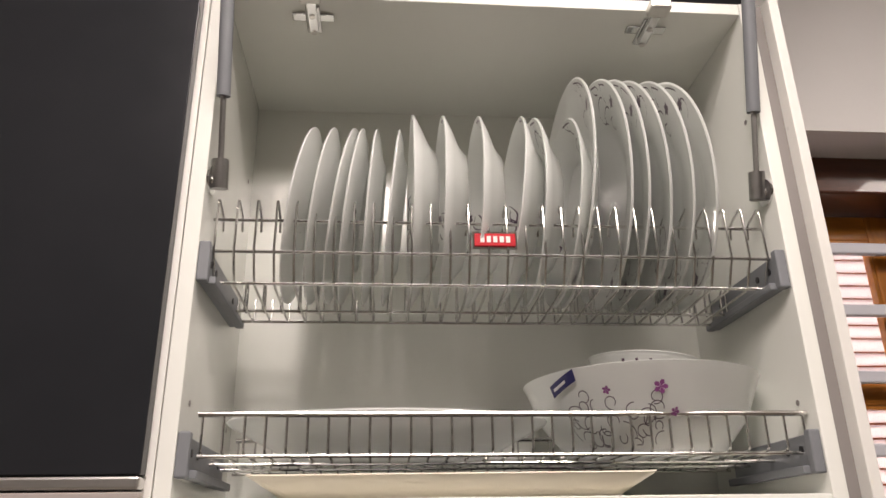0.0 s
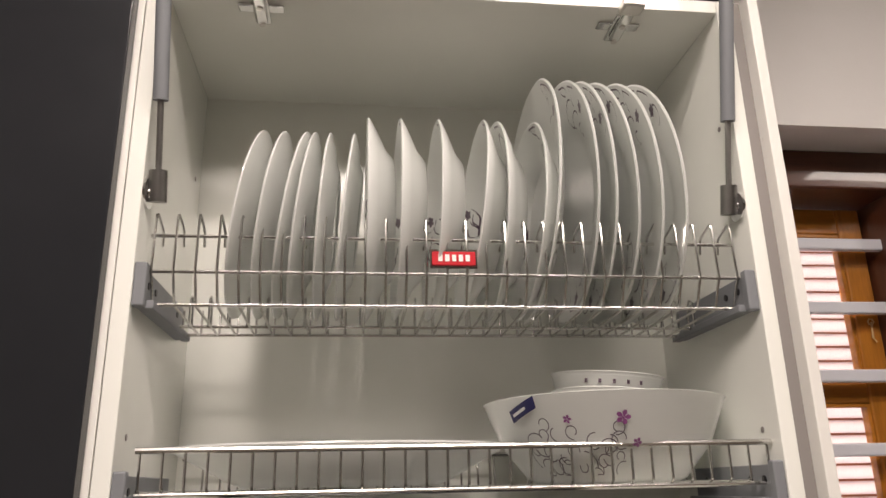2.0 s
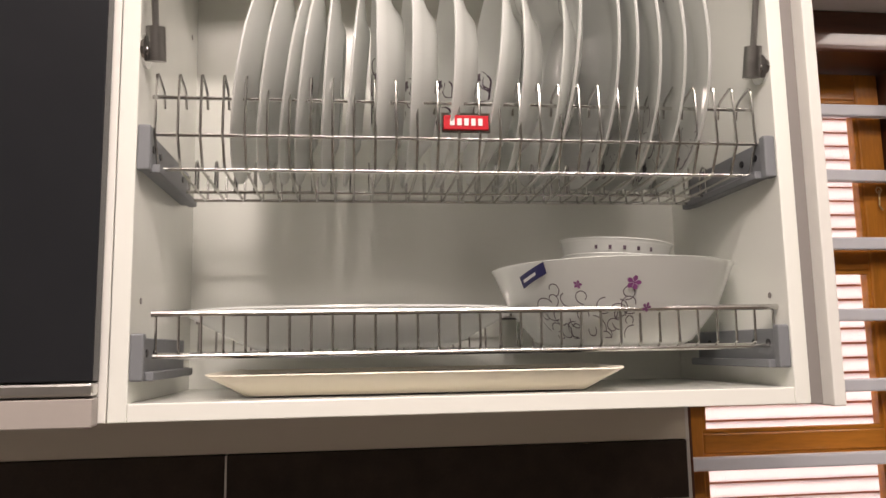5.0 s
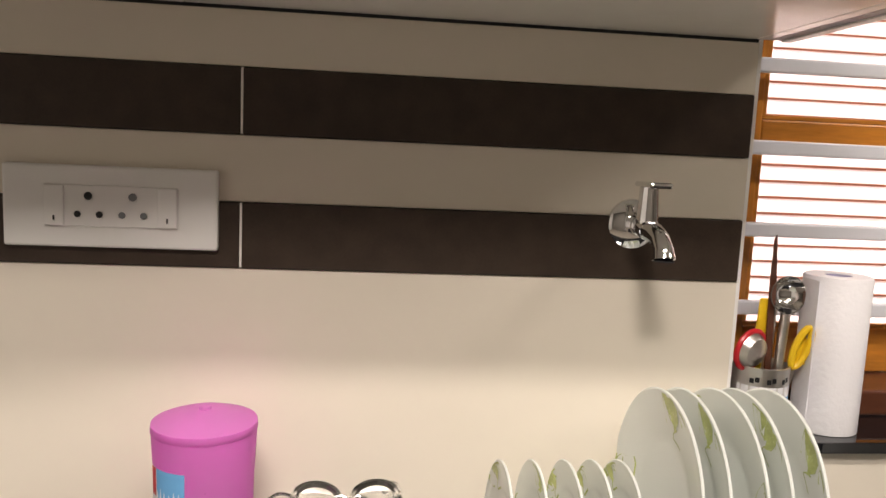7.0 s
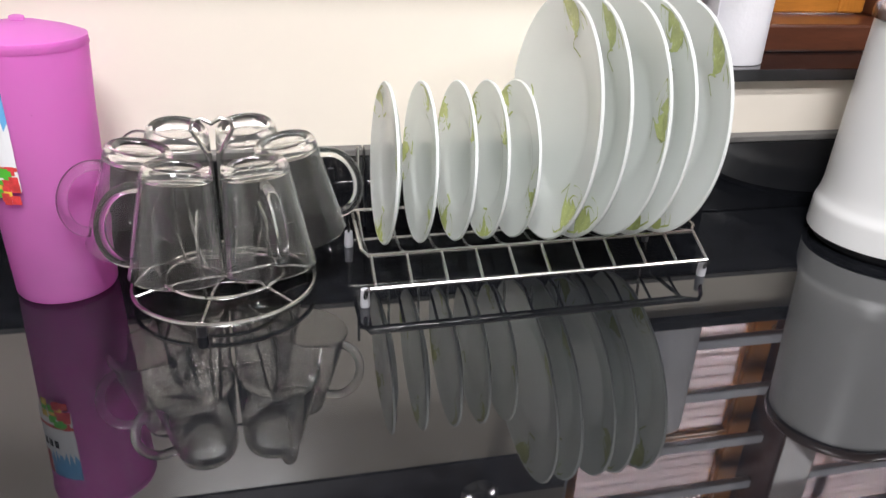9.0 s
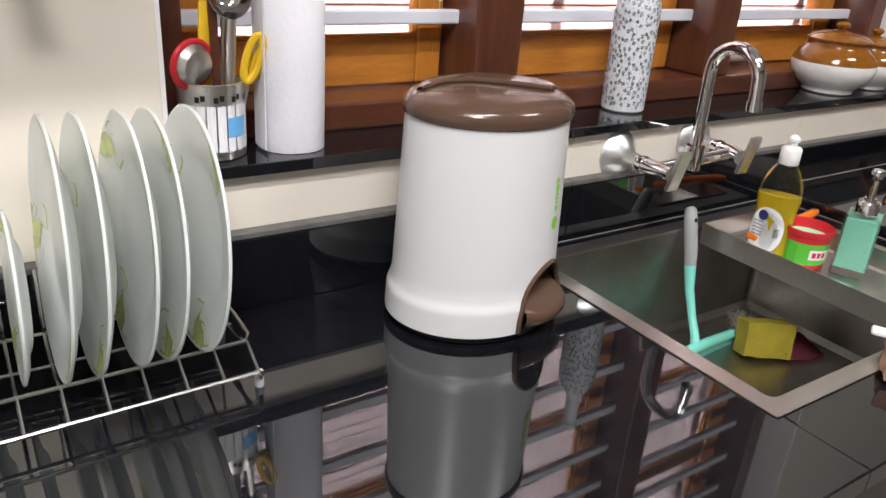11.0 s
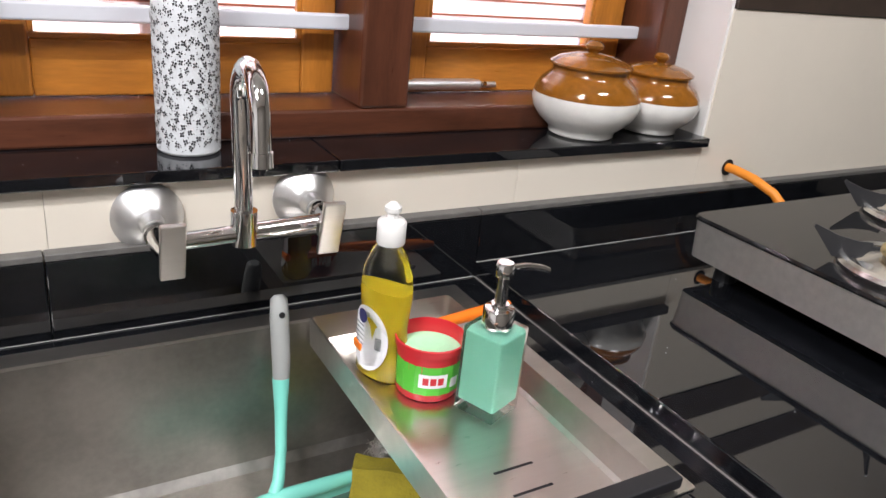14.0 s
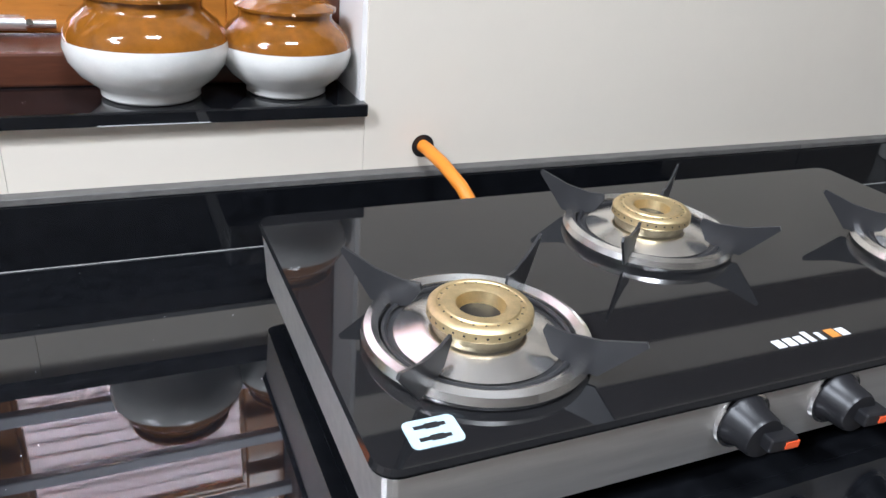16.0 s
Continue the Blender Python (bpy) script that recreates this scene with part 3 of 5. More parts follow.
plates([(.222, .925, 3, 65), (.264, .925, -1, 186), (.284, .925, -2, 300), (.308, .925, -4, 74), (.336, .925, -4, 178), (.363, .925, -5, 312)], .160, .024, OPAL, "large white opal glass dinner plate with floral print", "plates in the cabinet rack", (.2, 2.4, 4.4), PRINTD, False, 25, Q)

# ---------- bowls, platter and tray in the cabinet ----------
def bowl_profile(R, r0, h, t=.004):
    return [(0, t), (r0 * .9, t), (r0 * 1.1, t + .004), (r0 + (R - r0) * .62, h * .5), (R * .985, h), (R, h - .001), (R - t * .6, h - t), (r0 + (R - r0) * .66, h * .46), (r0 * 1.12, .004), (r0, 0), (r0 * .92, 0), (r0 * .9, .002), (0, .002)]
BCX, BCY, BZ = .281, .945, 1.662
bowl = link("serving_bowl", lathe(bowl_profile(.155, .088, .095), 72), OPAL, None, "", True)
bowl.location = (BCX, BCY, BZ); bowl.scale = (.955, .955, 1)
tagged(bowl, "large white opal serving bowl with purple floral print and sticker", "bowl")
def on_bowl(a, z, lift=.0012):
    """Point on the bowl's outside at angle a and height z above its foot."""
    R, r0, h = .155, .088, .095
    rm, zm = r0 + (R - r0) * .66, h * .46
    if z < zm:
        r = r0 * 1.12 + (rm - r0 * 1.12) * (z - .004) / (zm - .004)
    else:
        r = rm + (R - rm) * (z - zm) / (h - .004 - zm)
    r += lift + .0008
    return Vector((r * math.cos(a), r * math.sin(a), z))
def ribbon_on(pts, w, bm):
    for (a, z), (b, y) in zip(pts, pts[1:]):
        d = Vector(((b - a) * .13, y - z)); d.normalize() if d.length else None
        ox, oz = -d.y * w / .13, d.x * w
        bm.faces.new([bm.verts.new(on_bowl(*p)) for p in ((a - ox, z - oz), (a + ox, z + oz), (b + ox, y + oz), (b - ox, y - oz))])
def curls(parent, a0, z0, specs, material):
    bm = bmesh.new()
    for da, dz, h, turn, n, st in specs:
        pts = []; a, z = a0 + da, z0 + dz
        for i in range(n):
            pts.append((a, min(max(z, .008), .096))); h += turn * (1 + i * .06); a += st * math.cos(h) / .13; z += st * math.sin(h)
        ribbon_on(pts, .0005, bm)
    return part("print", bm, material, parent)
A0 = radians(-124)
rb = random.Random(31)
for k in range(32):
    curls(bowl, A0 + rb.uniform(-.46, .48), .012 + .046 * rb.random(), [(0, 0, rb.uniform(0, 6.28), rb.choice((-1, 1)) * rb.uniform(.14, .36), rb.randint(9, 16), rb.uniform(.0020, .0032))], PRINTD)
def bloom(parent, a, z, r, material):
    bm = bmesh.new()
    for k in range(5):
        t = 2 * math.pi * k / 5
        vs = [(0, 0), (.6 * r, .35 * r), (r, .18 * r), (r, -.18 * r), (.6 * r, -.35 * r)]
        bm.faces.new([bm.verts.new(on_bowl(a + (u * math.cos(t) - v * math.sin(t)) / .13, z + u * math.sin(t) + v * math.cos(t), .0016)) for u, v in vs])
    part("flower", bm, material, parent)
bloom(bowl, radians(-99), .066, .0075, PRINTP); bloom(bowl, radians(-124), .066, .0045, PRINTP); bloom(bowl, radians(-92), .04, .005, PRINTP)
bm = bmesh.new()
for i in range(4):
    q = []
    for u, v in ((i, 0), (i + 1, 0), (i + 1, 1), (i, 1)):
        q.append(on_bowl(radians(-154) + u * .072, .066 + v * .013 + u * .0035, .002))
    bm.faces.new([bm.verts.new(p) for p in q])
part("sticker", bm, NAVY, bowl, "navy blue paper sticker")
bm = bmesh.new()
bm.faces.new([bm.verts.new(on_bowl(radians(-154) + u * .072, .066 + v * .013 + u * .0035, .0026)) for u, v in ((.5, .35), (2.6, .35), (2.6, .6), (.5, .6))])
part("sticker_mark", bm, LABELW, bowl)
bloom(bowl, radians(-154) + 3.4 * .072, .0845, .003, PRINTR)
for k, z in enumerate((.028, .05)):
    b2 = link("small_bowl", lathe(bowl_profile(.072, .045, .06), 48), OPAL, None, "", True)
    b2.location = (BCX + .012, BCY + .02 , BZ + z + .021)
    b2.rotation_euler = (radians(3 * k), radians(4), 0)
    tagged(b2, "small white opal bowl stacked inside the serving bowl", "bowl", "stacked small bowls")
    bm = bmesh.new()
    for i in range(5):
        a = radians(-130 + 14 * i); r = .0702
        bm.faces.new([bm.verts.new(Vector((r * math.cos(a + u * .05), r * math.sin(a + u * .05), .045 + v * .005))) for u, v in ((0, 0), (1, 0), (1, 1), (0, 1))])
    part("print", bm, PRINTD if k else NAVY, b2)
# oval platter
bm = lathe([(0, .004), (.55, .004), (.68, .010), (1.0, .034), (1.006, .0325), (.99, .030), (.68, .006), (.58, 0), (0, 0)], 72)
for v in bm.verts:
    v.co.x *= .195; v.co.y *= .108; v.co.z *= 1.35
pl = link("oval_platter", bm, OPAL, None, "", True); pl.location = (-.040, .94, 1.663)
tagged(pl, "large white oval opal glass platter on the wire shelf", "platter")
# rectangular melamine tray with upturned pointed ends
tray = thing("serving_tray", "cream melamine serving tray with glossy black inside", "tray")
def tray_bm(inner):
    k = .0026 if inner else 0
    top, low = rect_ring(.219 - k, .105 - k, .018, .010), rect_ring(.184 - k, .078 - k, k, .014)
    for q in top:
        q[2] += .005 * (abs(q[0]) / .219) ** 6
    return ringed([top, low])
def rect_ring(hx, hy, z, r, n=3):
    out = []
    for cx, cy, a in ((hx - r, hy - r, 0), (r - hx, hy - r, 90), (r - hx, r - hy, 180), (hx - r, r - hy, 270)):
        for i in range(n + 1):
            t = radians(a + 90 * i / n); out.append([cx + r * math.cos(t), cy + r * math.sin(t), z])
    return out
def ringed(loops):
    b = bmesh.new(); rs = [[b.verts.new(p) for p in l] for l in loops]
    for a, c in zip(rs, rs[1:]):
        for i in range(len(a)):
            e = (i + 1) % len(a); b.faces.new((a[i], a[e], c[e], c[i]))
    b.faces.new(rs[-1]); return b
o = part("shell", tray_bm(False), MELA, tray); md = o.modifiers.new("thick", "SOLIDIFY"); md.thickness = .0018; md.offset = -1
part("liner", tray_bm(True), BLACKGL, tray, "glossy black inner face")
tray.matrix_world = pose(.031, .918, CZ0 + T + .002, 0, 0, -2)

# ---------- socket and wall tap ----------
sock = thing("wall_socket", "white modular switch and socket plate", "socket")
part("plate", box(-.484, -.236, W - .011, W, 1.301, 1.399, .003), WHITEPL, sock)
part("rim", box(-.437, -.282, W - .0125, W - .011, 1.326, 1.376, .001, 1), WHITEPL, sock)
for x in (-.436, -.306):
    sw = part("switch", box(x, x + .023, W - .0155, W - .0125, 1.327, 1.375, .0015), WHITEPL, sock, "white rocker switch")
    part("mark", box(x + .0105, x + .0125, W - .0162, W - .0155, 1.333, 1.339), BLACKPL, sw)
for x in (-.386, -.335):
    for dx, dz, r in ((0, .012, .0048), (-.0125, -.010, .004), (.0125, -.010, .004)):
        part("hole", lathe([(0, 0), (r, 0), (r, .0008), (0, .0008)], 14, m=Matrix.Translation((x + dx, W - .0127, 1.351 + dz)) @ Matrix.Rotation(math.pi / 2, 4, "X")), BLACKPL if x < -.36 else GREYPL, sock)
tap = thing("wall_tap", "chrome bib tap on the tiled wall", "tap")
TX, TZ = .288, 1.352
rotx = Matrix.Rotation(math.pi / 2, 4, "X")
part("flange", lathe([(0, 0), (.033, 0), (.032, .004), (.024, .009), (.013, .011), (.013, .03), (0, .03)], 32, m=Matrix.Translation((TX, W, TZ)) @ rotx), CHROME, tap, smooth=True)
part("body", tube([(TX, W - .02, TZ), (TX, W - .055, TZ), (TX, W - .062, TZ - .003)], .013, 16, rads=[.011, .015, .013]), CHROME, tap, smooth=True)
part("valve", tube([(TX, W - .052, TZ - .004), (TX, W - .052, TZ + .032), (TX, W - .052, TZ + .05)], .012, 16, rads=[.015, .0125, .0115]), CHROME, tap, smooth=True)
part("lever", box(TX - .014, TX + .014, W - .092, W - .036, TZ + .05, TZ + .057, .003), CHROME, tap)
part("spout", tube([(TX, W - .055, TZ - .002), (TX, W - .080, TZ - .003), (TX, W - .098, TZ - .009), (TX, W - .110, TZ - .021), (TX, W - .113, TZ - .031)], .012, 16, rads=[.012, .012, .0115, .012, .0135]), CHROME, tap, smooth=True)
part("aerator", lathe([(0, 0), (.0115, 0), (.0115, .002), (0, .002)], 16, m=Matrix.Translation((TX, W - .113, TZ - .0335))), BLACKPL, tap)

# ---------- things on the worktop ----------
JX, JY = -.230, .990
jug = thing("plastic_jug", "tall pink-purple translucent plastic jug with fruit label", "jug")
jug.matrix_world = pose(JX, JY, TOP + .0005) @ Matrix.Diagonal((1.02, 1.02, 1, 1))
bm = lathe([(0, .003), (.047, .003), (.0485, .006), (.0535, .20), (.0553, .235), (.0565, .262), (.055, .2625), (.0538, .236), (.052, .2), (.047, .008), (0, .008)][::-1], 48)
part("body", bm, LILAC, jug, smooth=True)
bm = lathe([(0, .276), (.02, .274), (.043, .268), (.0563, .263), (.0571, .255), (.0566, .254), (.0555, .26), (0, .262)], 48)
part("lid", bm, LILAC, jug, smooth=True)
part("knob", lathe([(.004, .274), (.0065, .276), (.0065, .279), (.004, .28), (0, .28)], 16), LILAC, jug, smooth=True)
def wrap(name, a0, a1, z0, z1, r0, r1, material, parent, label=""):
    b = bmesh.new(); n = 8
    for i in range(n):
        q = []
        for k, z, r in ((i, z0, r0), (i + 1, z0, r0), (i + 1, z1, r1), (i, z1, r1)):
            a = radians(a0 + (a1 - a0) * k / n); q.append(b.verts.new((r * math.cos(a), r * math.sin(a), z)))
        b.faces.new(q)
    return part(name, b, material, parent, label)
lab = wrap("label", -152, -100, .128, .222, 0.0544, 0.0555, LABELW, jug, "printed paper label with fruit")
wrap("label_sky", -140, -100, .180, .222, 0.0549, 0.0557, SKYB, lab)
wrap("label_red", -152, -141, .190, .222, 0.0551, 0.0558, PRINTR, lab)
wrap("label_band", -152, -100, .148, .152, 0.0548, 0.0549, PRINTR, lab)
rnd = random.Random(3)
for k in range(22):
    a = -150 + rnd.random() * 44; z = .112 + rnd.random() * .032
    m = rnd.choice((PRINTR, PRINTR, PRINTY, GREENP))
    wrap("fruit", a, a + 9, z, z + .009, 0.0547, 0.0549, m, lab)
for k in range(3):
    wrap("letter_bar", -146 + k * 9, -140 + k * 9, .170, .180, 0.0554, 0.0556, BLACKPL, lab)

# mug tree
MX, MY = -.066, .955
tree = thing("mug_stand", "chrome wire mug tree with a heart-shaped top loop", "mug stand")
tree.matrix_world = pose(MX, MY, TOP)
def ring(r, z, n=48):
    return [(r * math.cos(2 * math.pi * i / n), r * math.sin(2 * math.pi * i / n), z) for i in range(n)]
part("base_ring", tube(ring(.094, .012), .0026, 8, closed=True), WIRE, tree, smooth=True)
part("inner_ring", tube(ring(.060, .022), .0022, 8, closed=True), WIRE, tree, smooth=True)
for k in range(3):
    a = 2 * math.pi * k / 6 + .3; c, s = math.cos(a), math.sin(a)
    part("spoke", tube([(-.094 * c, -.094 * s, .012), (-.05 * c, -.05 * s, .022), (.05 * c, .05 * s, .022), (.094 * c, .094 * s, .012)], .002, 6), WIRE, tree)
for k in range(3):
    a = 2 * math.pi * k / 3 + .3
    part("foot", lathe([(0, 0), (.005, 0), (.005, .012), (0, .012)], 12, m=Matrix.Translation((.094 * math.cos(a), .094 * math.sin(a), 0))), BLACKPL, tree)
part("stem", tube([(-.004, 0, .022), (-.004, 0, .155)], .0022, 8), WIRE, tree); part("stem", tube([(.004, 0, .022), (.004, 0, .155)], .0022, 8), WIRE, tree)
heart = [(-.004, 0, .15), (-.010, 0, .165), (-.016, 0, .178), (-.014, 0, .187), (-.007, 0, .189), (0, 0, .184), (.007, 0, .189), (.014, 0, .187), (.016, 0, .178), (.010, 0, .165), (.004, 0, .15)]
part("heart_loop", tube([(x * 1.25, y, z) for x, y, z in heart], .0022, 8), WIRE, tree, smooth=True)
for k in range(6):
    a = 2 * math.pi * k / 6 + .25; c, s = math.cos(a), math.sin(a)
    part("prong", tube([(.02 * c, .02 * s, .022), (.038 * c, .038 * s, .05), (.050 * c, .050 * s, .10), (.058 * c, .058 * s, .115), (.066 * c, .066 * s, .10), (.070 * c, .070 * s, .05), (.060 * c, .060 * s, .022)], .0018, 6), WIRE, tree, smooth=True)
def mug_bm():
    # upside down: closed base on top
    return lathe([(0, .0945), (.0195, .0945), (.0225, .0985), (.026, .0992), (.0285, .097), (.0303, .09), (.0405, .004), (.0414, .001), (.0407, 0), (.0398, .002), (.0284, .086), (.025, .088), (0, .088)], 40)
mug0 = None
for k, turn in enumerate((-15, 0, 30, 15, -45, -20)):
    a = 2 * math.pi * k / 6 + .07
    m = Matrix.Translation((MX + .087 * math.cos(a), MY + .087 * math.sin(a), TOP + .060)) @ Matrix.Rotation(a, 4, "Z") @ Matrix.Rotation(radians(-10), 4, "Y") @ Matrix.Rotation(radians(turn), 4, "Z")
    if mug0 is None:
        mug0 = thing("glass_mug", "clear glass mug hanging upside down on the stand", "mug", "mugs on the stand")
        part("cup", mug_bm(), GLASS, mug0, smooth=True)
        grip = [(.0295, 0, .0815)] + [(.037 + .025 * math.cos(radians(90 - 12 * q)), 0, .0485 + .0325 * math.sin(radians(90 - 12 * q))) for q in range(16)] + [(.0385, 0, .016)]
        part("handle", tube(grip, .0048, 12), GLASS, mug0, smooth=True)
        for ch in mug0.children:
            ch.data.transform(Matrix.Scale(1.07, 4))
        mug0.matrix_world = m
    else:
        copy_thing(mug0, m)

# counter plate rack
dr = thing("draining_rack", "low chrome wire plate rack on rubber feet", "dish rack")
DX0, DX1 = .076, .476
def rr(p, r=.0025):
    return tube(p, r, 8)
part("front_rail", rr([(DX0, .895, .866), (DX0, .886, .882), (DX0 + .004, .883, .886), (DX1 - .004, .893, .886), (DX1, .896, .882), (DX1, .905, .866)]), WIRE, dr, smooth=True)
part("cradle_rail", rr([(DX0 + .002, 1.03, .914), (DX0 + .001, .930, .908), (DX0 + .007, .922, .905), (DX1 - .006, .932, .905), (DX1 + .001, .940, .908), (DX1, 1.03, .914)]), WIRE, dr, smooth=True)
part("back_rail", rr([(DX0, 1.042, .866), (DX0, 1.035, .910), (DX1, 1.035, .910), (DX1, 1.042, .866)]), WIRE, dr)
part("low_back_rail", rr([(DX0, .99, .892), (DX1, .998, .892)], .002), WIRE, dr)
for k in range(11):
    x = DX0 + .010 + (DX1 - DX0 - .014) * k / 10; dy = .010 * k / 10
    part("wire", tube([(x, .883 + dy, .886), (x, .922 + dy, .905), (x, .955 + dy, .893), (x, .99 + dy, .892), (x, 1.035, .911), (x, 1.030, .965), (x, 1.030, .99)], .0019, 6), WIRE, dr, smooth=True)
for x, y in ((DX0, .895), (DX1, .905), (DX0, 1.042), (DX1, 1.042)):
    part("foot", lathe([(0, 0), (.005, 0), (.0055, .004), (.0045, .02), (0, .02)], 12, m=Matrix.Translation((x, y, TOP))), RUBBER, dr)
plates([(.118, .975, 3, 0), (.157, .975, 3, 60), (.197, .975, 3, 130), (.231, .975, 3, 20), (.264, .975, 3, 220)], .088, .012, OPALG, "small white opal plate with green leaf print", "plates in the draining rack", (.6, 3.1, 5.0), PRINTG, True, 35, .9)
plates([(.308, .972, 4, 95), (.338, .972, 4, 80), (.379, .972, 4, 150), (.406, .972, 4, 200), (.445, .972, 4, 60)], .133, .018, OPALG, "large white opal dinner plate with green leaf print", "plates in the draining rack", (0., 2.3, 4.4), PRINTG, True, 45, .9)

# pedal bin
bin_ = thing("pedal_bin", "small white pedal bin with brown domed lid", "bin")
bin_.matrix_world = pose(.804, .956, TOP + .001, 0, 0, 2) @ Matrix.Diagonal((1.06, 1.06, 1.03, 1))
SYB = .86
def oval(profile, seg=64, sy=SYB):
    b = lathe(profile, seg)
    for v in b.verts:
        v.co.y *= sy
    return b
part("base_ring", oval([(0, 0), (.109, 0), (.112, .004), (.112, .0115), (0, .0115)]), BLACKPL, bin_)
lid_ = part("lid", oval([(.104, .271), (.1072, .273), (.1082, .279), (.1065, .287), (.098, .294), (.080, .301), (.05, .306), (0, .308)]), BINB, bin_, "glossy brown domed lid", smooth=True)
def dome(x, y):
    r = math.hypot(x, y / SYB); pr = [(0, .308), (.05, .306), (.080, .301), (.098, .294), (.1065, .287)]
    for (a, za), (b, zb) in zip(pr, pr[1:]):
        if r <= b:
            return za + (zb - za) * (r - a) / (b - a)
    return .287
RIDGE = [(-.086, .018), (-.058, .018), (-.028, .008), (.002, -.018), (.028, -.037), (.050, -.043), (.068, -.036), (.080, -.018)]
bm = bmesh.new(); rows = []
for k in range(29):
    u = k / 28 * 7; i = min(int(u), 6); f = u - i
    x = RIDGE[i][0] * (1 - f) + RIDGE[i + 1][0] * f; y = RIDGE[i][1] * (1 - f) + RIDGE[i + 1][1] * f
    yb = max(y + .002, SYB * math.sqrt(max(.0001, .0925 ** 2 - x * x)))
    rows.append([bm.verts.new((x, y + (yb - y) * v / 8, dome(x, y + (yb - y) * v / 8) + .0050 * (1 - (v / 8) ** 3))) for v in range(9)])
for r, s in zip(rows, rows[1:]):
    for i in range(8):
        bm.faces.new((r[i], r[i + 1], s[i + 1], s[i]))
part("lid_panel", bm, BINB, lid_, smooth=True)
part("lid_ridge", tube([(x, y, dome(x, y) + .0030) for x, y in RIDGE], .0034, 8, rads=[.001, .003, .0034, .0034, .0034, .0034, .003, .001]), BINB, lid_, smooth=True)
# pedal in its arched recess, facing the room
PA = radians(-64)
def onbin(a, z, out=0.):
    pr = [(0, .1185), (.016, .1185), (.045, .1175), (.056, .113), (.07, .111), (.271, .104)]; r = .104
    for (za, ra), (zb, rb_) in zip(pr, pr[1:]):
        if za <= z <= zb:
            r = ra + (rb_ - ra) * (z - za) / (zb - za)
    r += out
    return Vector((r * math.cos(a), SYB * r * math.sin(a), z))
def grid_faces(bm, rows):
    for r, s in zip(rows, rows[1:]):
        for i in range(len(r) - 1):
            bm.faces.new((r[i], r[i + 1], s[i + 1], s[i]))
def arch(z):
    return .50 * math.sqrt(max(0, 1 - (max(z - .014, 0) / .078) ** 2.2))
bm = bmesh.new(); rows = []
levels = [.012 + .0035 * k for k in range(25)] + [.11, .15, .19, .23, .271]
for z in levels:
    rows.append([bm.verts.new(onbin(2 * math.pi * i / 160, z)) for i in range(160)])
for z0, r, s_ in zip(levels, rows, rows[1:]):
    for i in range(160):
        d = (2 * math.pi * (i + .5) / 160 - PA + math.pi) % (2 * math.pi) - math.pi
        if z0 > .1 or abs(d) > arch(z0 + .00175):
            bm.faces.new((r[i], r[(i + 1) % 160], s_[(i + 1) % 160], s_[i]))
bm.faces.new(rows[-1])
part("bucket", bm, BINW, bin_, "white plastic bucket", smooth=True)
zs = [.013 + .079 * (1 - (1 - k / 10) ** 2) for k in range(11)]
edge = [onbin(PA - arch(z), z, .0006) for z in zs] + [onbin(PA + arch(z), z, .0006) for z in zs[::-1][1:]]
part("recess_edge", tube(edge, .0034, 8), BINB, bin_, "brown rim of the pedal recess", True)
bm = bmesh.new(); rows = []
for j in range(12):
    z = .0135 + .084 * j / 11; out = -.030 * (1 - (j / 11) ** 3)
    rows.append([bm.verts.new(onbin(PA + .56 * (i / 8 - 1), z, (out + .002) * (1 - abs(i / 8 - 1) ** 4) - .004)) for i in range(17)])
grid_faces(bm, rows)
part("pedal_recess", bm, BINB, bin_, "brown pedal recess", smooth=True)
bm = bmesh.new(); rows = []
for z, out in ((.056, -.031), (.051, -.018), (.044, -.004), (.038, .009), (.035, .014), (.031, .0165), (.024, .0160), (.018, .0125), (.0145, .004)):
    rows.append([bm.verts.new(onbin(PA + .44 * (i / 8 - 1), z + .004 * abs(i / 8 - 1) ** 2, -.004 + (out + .004) * (1 - .45 * abs(i / 8 - 1) ** 3))) for i in range(17)])
grid_faces(bm, rows)
part("pedal", bm, BINB, bin_, "brown foot pedal", smooth=True)
LA = radians(-62)
bm = bmesh.new(); c = .150
bm.faces.new([bm.verts.new(onbin(LA + .0075 / .1 * math.cos(2 * math.pi * i / 20), .146 + .0085 * math.sin(2 * math.pi * i / 20), .0006)) for i in range(20)])
part("logo_dot", bm, LIME, bin_, "lime green printed dot")
for k, (z, h) in enumerate(((.156, .007), (.165, .003), (.170, .004), (.176, .003), (.181, .009), (.192, .006))):
    bm = bmesh.new()
    bm.faces.new([bm.verts.new(onbin(LA + u * .04, z + .006 + v * h, .0006)) for u, v in ((-1, 0), (1, 0), (1, 1), (-1, 1))])
    part("logo_bar", bm, LIME, bin_)

# stone pestle and phone-like blue thing beside the jug
pes = link("stone_pestle", tube([(-.14, 0, 0), (-.135, 0, 0), (-.06, 0, 0), (-.02, 0, 0), (0, 0, 0), (.004, 0, 0)], .03, 24, rads=[.02, .028, .030, .034, .033, .028]), STONE, None, "", True)
pes.matrix_world = pose(-.550, 1.045, .908, 0, 8, 4); tagged(pes, "grey granite pestle lying against the upstand", "pestle")
mor = link("stone_mortar", lathe([(0, .002), (.05, 0), (.06, .004), (.075, .03), (.082, .05), (.072, .05), (.06, .03), (.03, .018), (0, .016)], 36), STONE, None, "", True)
mor.matrix_world = pose(-.73, 1.0, TOP + .001); tagged(mor, "rough grey granite mortar", "mortar")
bx = link("lunch_box", box(-.09, .04, -.05, .05, 0, .018, .006), BLUEPL, None); bx.matrix_world = pose(-.607, .985, TOP + .001, 0, 0, 28)
tagged(bx, "flat blue and grey plastic box lid on the worktop", "box")
